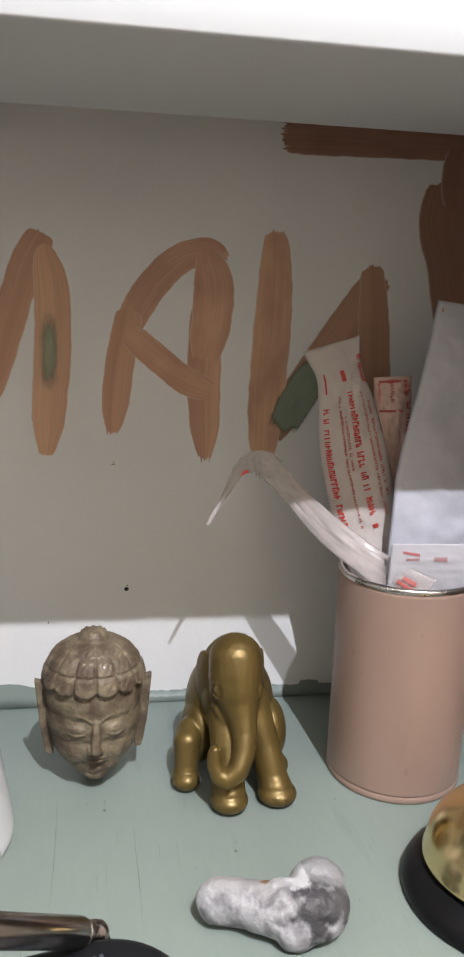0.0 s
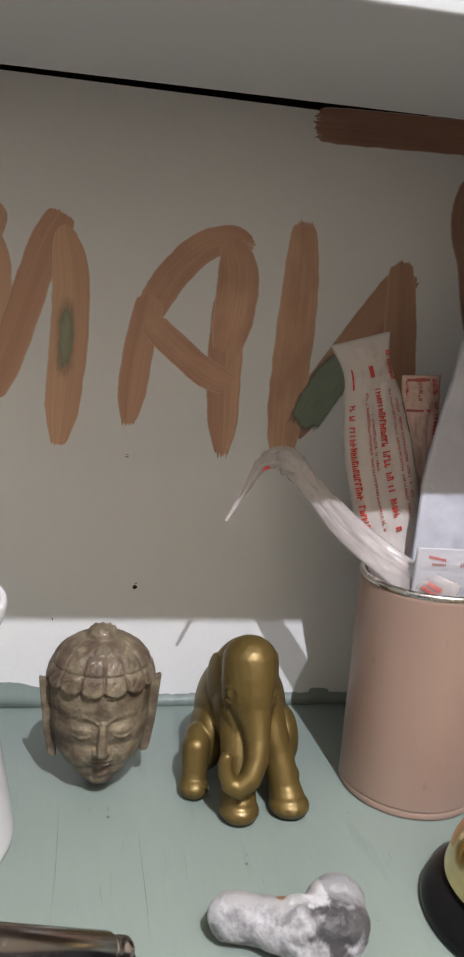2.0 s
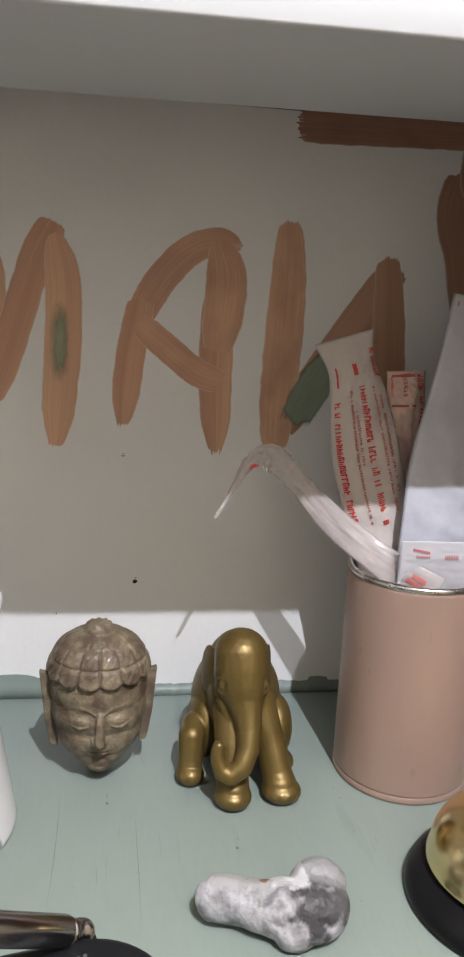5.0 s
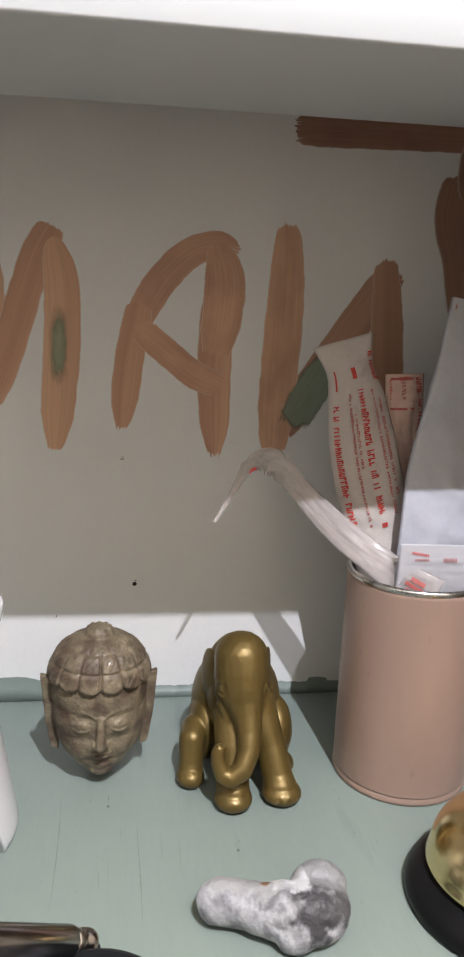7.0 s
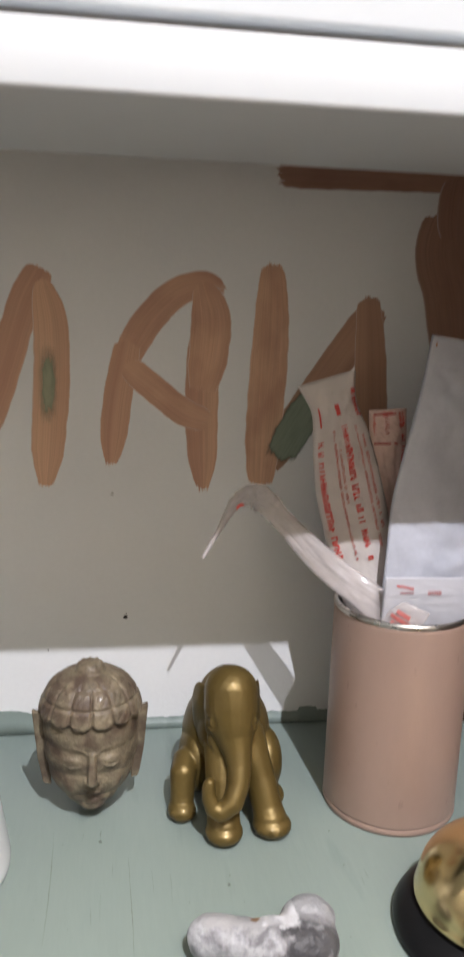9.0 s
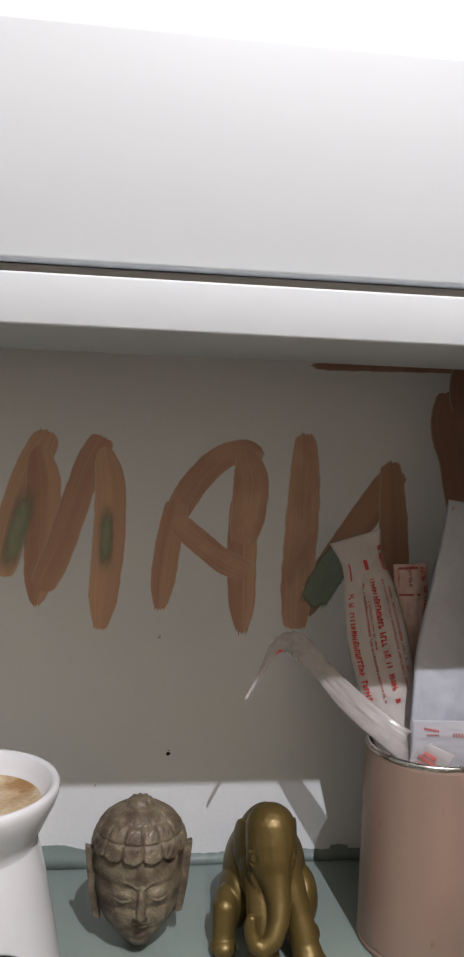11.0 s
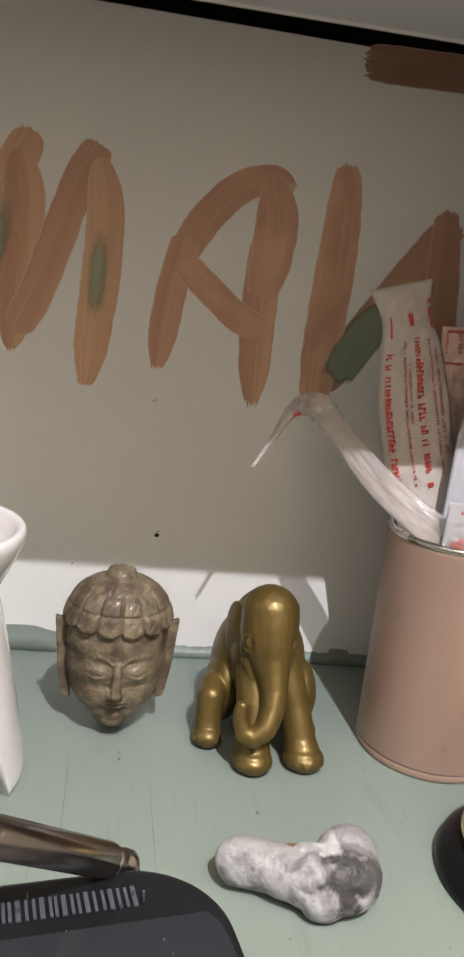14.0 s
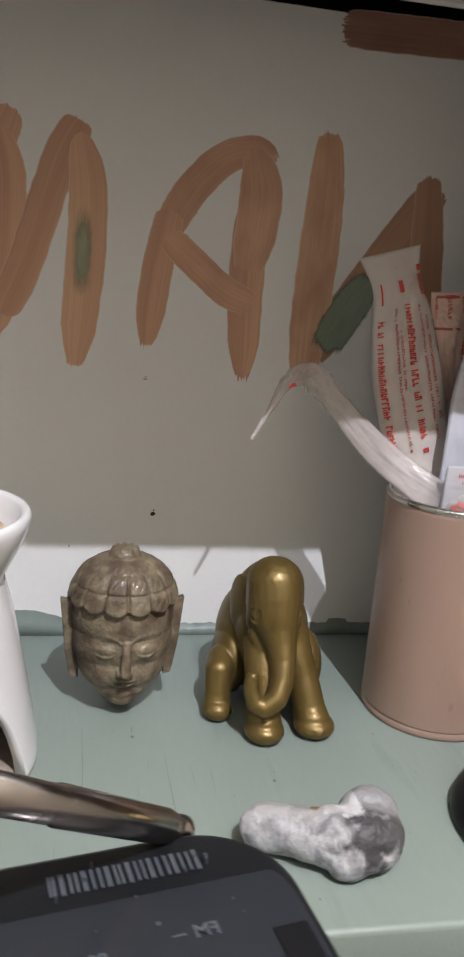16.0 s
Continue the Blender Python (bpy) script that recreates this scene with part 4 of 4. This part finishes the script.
# empty wrapper bent over the tin's edge
pouch("empty_wrapper", [(0.0367, -0.0720, 0.1310), (0.0454, -0.0680, 0.1449), (0.0545, -0.0630, 0.1577), (0.0652, -0.0640, 0.1597), (0.0774, -0.0660, 0.1485), (0.0967, -0.0720, 0.1292), (0.1171, -0.0840, 0.1140), (0.1305, -0.0975, 0.1065), (0.1400, -0.1030, 0.1020)],
      [0.0016, 0.0030, 0.0074, 0.0135, 0.0110, 0.0145, 0.0160, 0.0190, 0.0200], 0.0018, CLEAR, "empty clear plastic wrapper bent over the tin's rim", facing=(-0.2, -1, 0.25), crumple=0.0008, seed=15, knot=(0.36, 0.13),
      prints=[(FAINT, [(0.25, 0.40, 0.86, 0.92), (0.45, 0.55, 0.85, 0.93), (0.6, 0.72, 0.86, 0.92)]), (RED, [(0.02, 0.22, 0.215, 0.265)])])


def bell():
    at = empty("call_bell", (0.1526, -0.1805, 0.0))
    tagged(at, "brass call bell on a black round base", "bell")
    part("base", lathe([(0.030, 0.0), (0.0425, 0.0), (0.0436, 0.0015), (0.0432, 0.0045), (0.0415, 0.0075), (0.0375, 0.0115), (0.033, 0.0135), (0.010, 0.0140), (0.0005, 0.0140)], 80), BLACK, at, "black plastic base")
    prof = [(0.0340, 0.0145), (0.0354, 0.0148), (0.0356, 0.0160), (0.0350, 0.0172)]
    for k in range(1, 15):
        a = math.pi / 2 * k / 15
        prof.append((0.0348 * math.cos(a) ** 0.9, 0.0175 + 0.0285 * math.sin(a)))
    prof += [(0.004, 0.0462), (0.0005, 0.0463)]
    dome = part("dome", lathe(prof, 96), BRASS, at, "polished brass dome")
    part("button", lathe([(0.0035, 0.0462), (0.0035, 0.0495), (0.0060, 0.0500), (0.0062, 0.0520), (0.0040, 0.0535), (0.0005, 0.0538)], 32), BRASS, dome)


bell()


def burner():
    """White oil burner: flared bowl, narrow neck, arched body."""
    at = empty("oil_burner", (-0.0985, -0.1180, 0.0))
    tagged(at, "white glazed ceramic oil burner with an arched opening", "oil burner")
    seg, rows = 128, 30
    prof = [(0.0440, 0.0), (0.0445, 0.002), (0.0435, 0.010), (0.0405, 0.030), (0.0370, 0.050), (0.0335, 0.068), (0.0305, 0.080)]
    P = spline(prof, rows)
    zs, rs = [p[1] for p in P], [p[0] for p in P]
    rad = lambda z: float(np.interp(z, zs, rs))
    half = 44.0

    def arch(deg):
        a = abs((deg + 180) % 360 - 180) / half
        return 0.046 * math.sqrt(1 - a * a) if a < 1 else 0.0

    bm = bmesh.new()
    grid = []
    for k in range(seg):
        deg = 360.0 * k / seg
        th = radians(deg - 90)
        low = arch(deg - 22)
        col = []
        for i in range(rows):
            z = low + (0.080 - low) * i / (rows - 1)
            col.append([bm.verts.new(((rad(z) - t) * math.cos(th), (rad(z) - t) * math.sin(th), z)) for t in (0.0, 0.0045)])
        grid.append(col)
    for k in range(seg):
        a, b = grid[k], grid[(k + 1) % seg]
        for i in range(rows - 1):
            bm.faces.new((a[i][0], b[i][0], b[i + 1][0], a[i + 1][0]))
            bm.faces.new((a[i][1], a[i + 1][1], b[i + 1][1], b[i][1]))
        bm.faces.new((a[0][1], b[0][1], b[0][0], a[0][0]))
    bmesh.ops.recalc_face_normals(bm, faces=bm.faces)
    part("body", bm, GLAZE, at)
    bowl = part("bowl", lathe([(0.0303, 0.0795), (0.0300, 0.0820), (0.0320, 0.0860), (0.0355, 0.0930), (0.0385, 0.0990), (0.0402, 0.1040), (0.0404, 0.1068), (0.0396, 0.1085), (0.0380, 0.1088), (0.0362, 0.1075), (0.0345, 0.1020), (0.0310, 0.0965), (0.0250, 0.0935), (0.0100, 0.0920), (0.0005, 0.0918)], 96), GLAZE, at)
    part("wax", lathe([(0.0320, 0.0985), (0.0290, 0.0968), (0.0240, 0.0962), (0.0120, 0.0955), (0.0005, 0.0953)], 64), WAX, bowl, "yellowed oil and wax residue")
    part("floor", lathe([(0.0385, 0.0005), (0.0385, 0.0030), (0.0005, 0.0032)], 64), SOOT, at)


burner()


def radio():
    """Black radio before the counter; its top face carries a pale name and a glossy panel."""
    at = empty("radio", (0.0006, -0.2850, -0.0848), 10.5)
    tagged(at, "black portable radio with glossy top and chrome aerial", "radio")
    H = 0.1798
    W_, D, R = 0.170, 0.085, 0.0195

    def outline(inset, r):
        pts = []
        for cx, cy, a0 in ((-r, -r, 0), (-W_ + r, -r, 90), (-W_ + r, -D + r, 180), (-r, -D + r, 270)):
            for k in range(13):
                a = radians(a0 + 90 * k / 12)
                pts.append((cx + (r - inset) * math.cos(a), cy + (r - inset) * math.sin(a)))
        return pts

    bm = bmesh.new()
    rings = [[bm.verts.new((x, y, z)) for x, y in outline(i, R)] for i, z in ((0.003, 0.0), (0.0, 0.003), (0.0, H - 0.0028), (0.0008, H - 0.0008), (0.0024, H))]
    m = len(rings[0])
    for a, b in zip(rings, rings[1:]):
        for j in range(m):
            bm.faces.new((a[j], a[(j + 1) % m], b[(j + 1) % m], b[j]))
    bm.faces.new(list(reversed(rings[0])))
    bm.faces.new(rings[-1])
    part("body", bm, RADIO, at)
    # glossy panel past the groove
    bm = bmesh.new()
    y1 = -0.0162
    pts = [(-W_ + 0.006, y1), (-0.0052, y1), (-0.0038, y1 - 0.0025), (-0.0031, y1 - 0.006), (-0.0028, y1 - 0.012), (-0.0028, -D + 0.02), (-W_ + 0.006, -D + 0.02)]
    lo = [bm.verts.new((x, y, H + 0.0002)) for x, y in pts]
    hi = [bm.verts.new((x * 0.998, y - 0.0001, H + 0.0012)) for x, y in pts]
    bm.faces.new(list(reversed(hi)))
    for j in range(len(pts)):
        bm.faces.new((lo[j], hi[j], hi[(j + 1) % len(pts)], lo[(j + 1) % len(pts)]))
    bmesh.ops.recalc_face_normals(bm, faces=bm.faces)
    panel = part("glossy_panel", bm, GLOSS, at, smooth=False)
    part("groove", box(-W_ + 0.006, -0.0050, -0.0161, -0.0153, H + 0.0001, H + 0.0004), BLACK, at, smooth=False)
    part("display", box(-0.0105, -0.0042, -0.0400, -0.0300, H + 0.0013, H + 0.0017, 0.0001), BLACK, panel, smooth=False)
    # name as a row of plain pale bars
    x = -0.0175
    for w in (0.0036, 0.0038, 0.0034, 0.0032, 0.0036, 0.0033, 0.0030):
        bm = bmesh.new()
        for dx, ww, y0, y1_ in ((0.0, 0.0009, -0.0118, -0.0066), (0.0016, 0.0006, -0.0117, -0.0067), (w - 0.0006, 0.0006, -0.0117, -0.0067)):
            box(x - dx - ww, x - dx, y0, y1_, H + 0.00025, H + 0.0005, bm=bm)
        part("name_bar", bm, PALE, at, "pale grey-blue printed bars", smooth=False)
        x -= w + 0.0008

    def print_word(text, x, y, high):
        """Dial printing, reversed as the whole view is."""
        cu = bpy.data.curves.new("dial_text", "FONT")
        cu.body, cu.size, cu.extrude, cu.offset = text, high * 1.38, 0.00006, 0.00010
        tmp = new("dial_text_raw", cu)
        bpy.context.view_layer.update()
        me = bpy.data.meshes.new_from_object(tmp.evaluated_get(bpy.context.evaluated_depsgraph_get()))
        bpy.data.objects.remove(tmp)
        bm = bmesh.new()
        bm.from_mesh(me)
        for v in bm.verts:
            v.co = (x - v.co.x, y + v.co.y, H + 0.00132 + v.co.z)
        bmesh.ops.reverse_faces(bm, faces=bm.faces)
        part("dial_text", bm, PALE, panel, "pale dial lettering", smooth=False)

    for text, x, y in (("FM", -0.0193, -0.0281), ("MW", -0.0189, -0.0367), ("88", -0.0391, -0.0294), ("90", -0.0430, -0.0296)):
        print_word(text, x, y, 0.0027 if text[0] in "FM" else 0.0025)
    for x0, x1, y in ((-0.0278, -0.0254, -0.0270), (-0.0287, -0.0251, -0.0361)):
        part("dial_mark", box(x0, x1, y - 0.00015, y + 0.00015, H + 0.0013, H + 0.0015), PALE, panel, smooth=False)
    part("dial_scale", box(-0.1200, -0.0298, -0.0334, -0.0314, H + 0.0013, H + 0.0016, 0.0006), PALE, panel, "pale tuning scale", smooth=False)
    rnd = random.Random(5)
    for k in range(16):
        x, y, q = rnd.uniform(-0.085, -0.012), rnd.uniform(-0.025, -0.004), rnd.choice((0.00015, 0.0002, 0.0003))
        part("dust_speck", box(x - q, x + q, y - q, y + q, H + 0.0001, H + 0.0016, 0.0001), PALE, at, smooth=False)
    # aerial, folded up towards the viewer
    inv = at.matrix_basis.inverted()
    tip, d = Vector((-0.0160, -0.2846, 0.0920)), Vector((-0.56, -0.56, 0.58)).normalized()
    P = lambda s: tuple(inv @ (tip + d * s))
    part("aerial_joint", tube([P(-0.0005), P(0.0), P(0.001), P(0.003), P(0.0034), P(0.0055), P(0.006), P(0.0078)], [0.0018, 0.0026, 0.0030, 0.0030, 0.0025, 0.0025, 0.0030, 0.0031], 24), CHROME, at, "chrome aerial joint")
    part("aerial_rod", tube([P(0.0078), P(0.0085), P(0.045), P(0.046), P(0.075)], [0.0031, 0.0036, 0.0036, 0.0033, 0.0033], 32), CHROME, at, "chrome telescopic aerial")
    part("aerial_pivot", box(*(lambda c: (c[0] - 0.003, c[0] + 0.003, c[1] - 0.004, c[1] + 0.001, c[2] - 0.008, c[2] - 0.0015))(P(0.001)), 0.0006), RADIO, at)


radio()
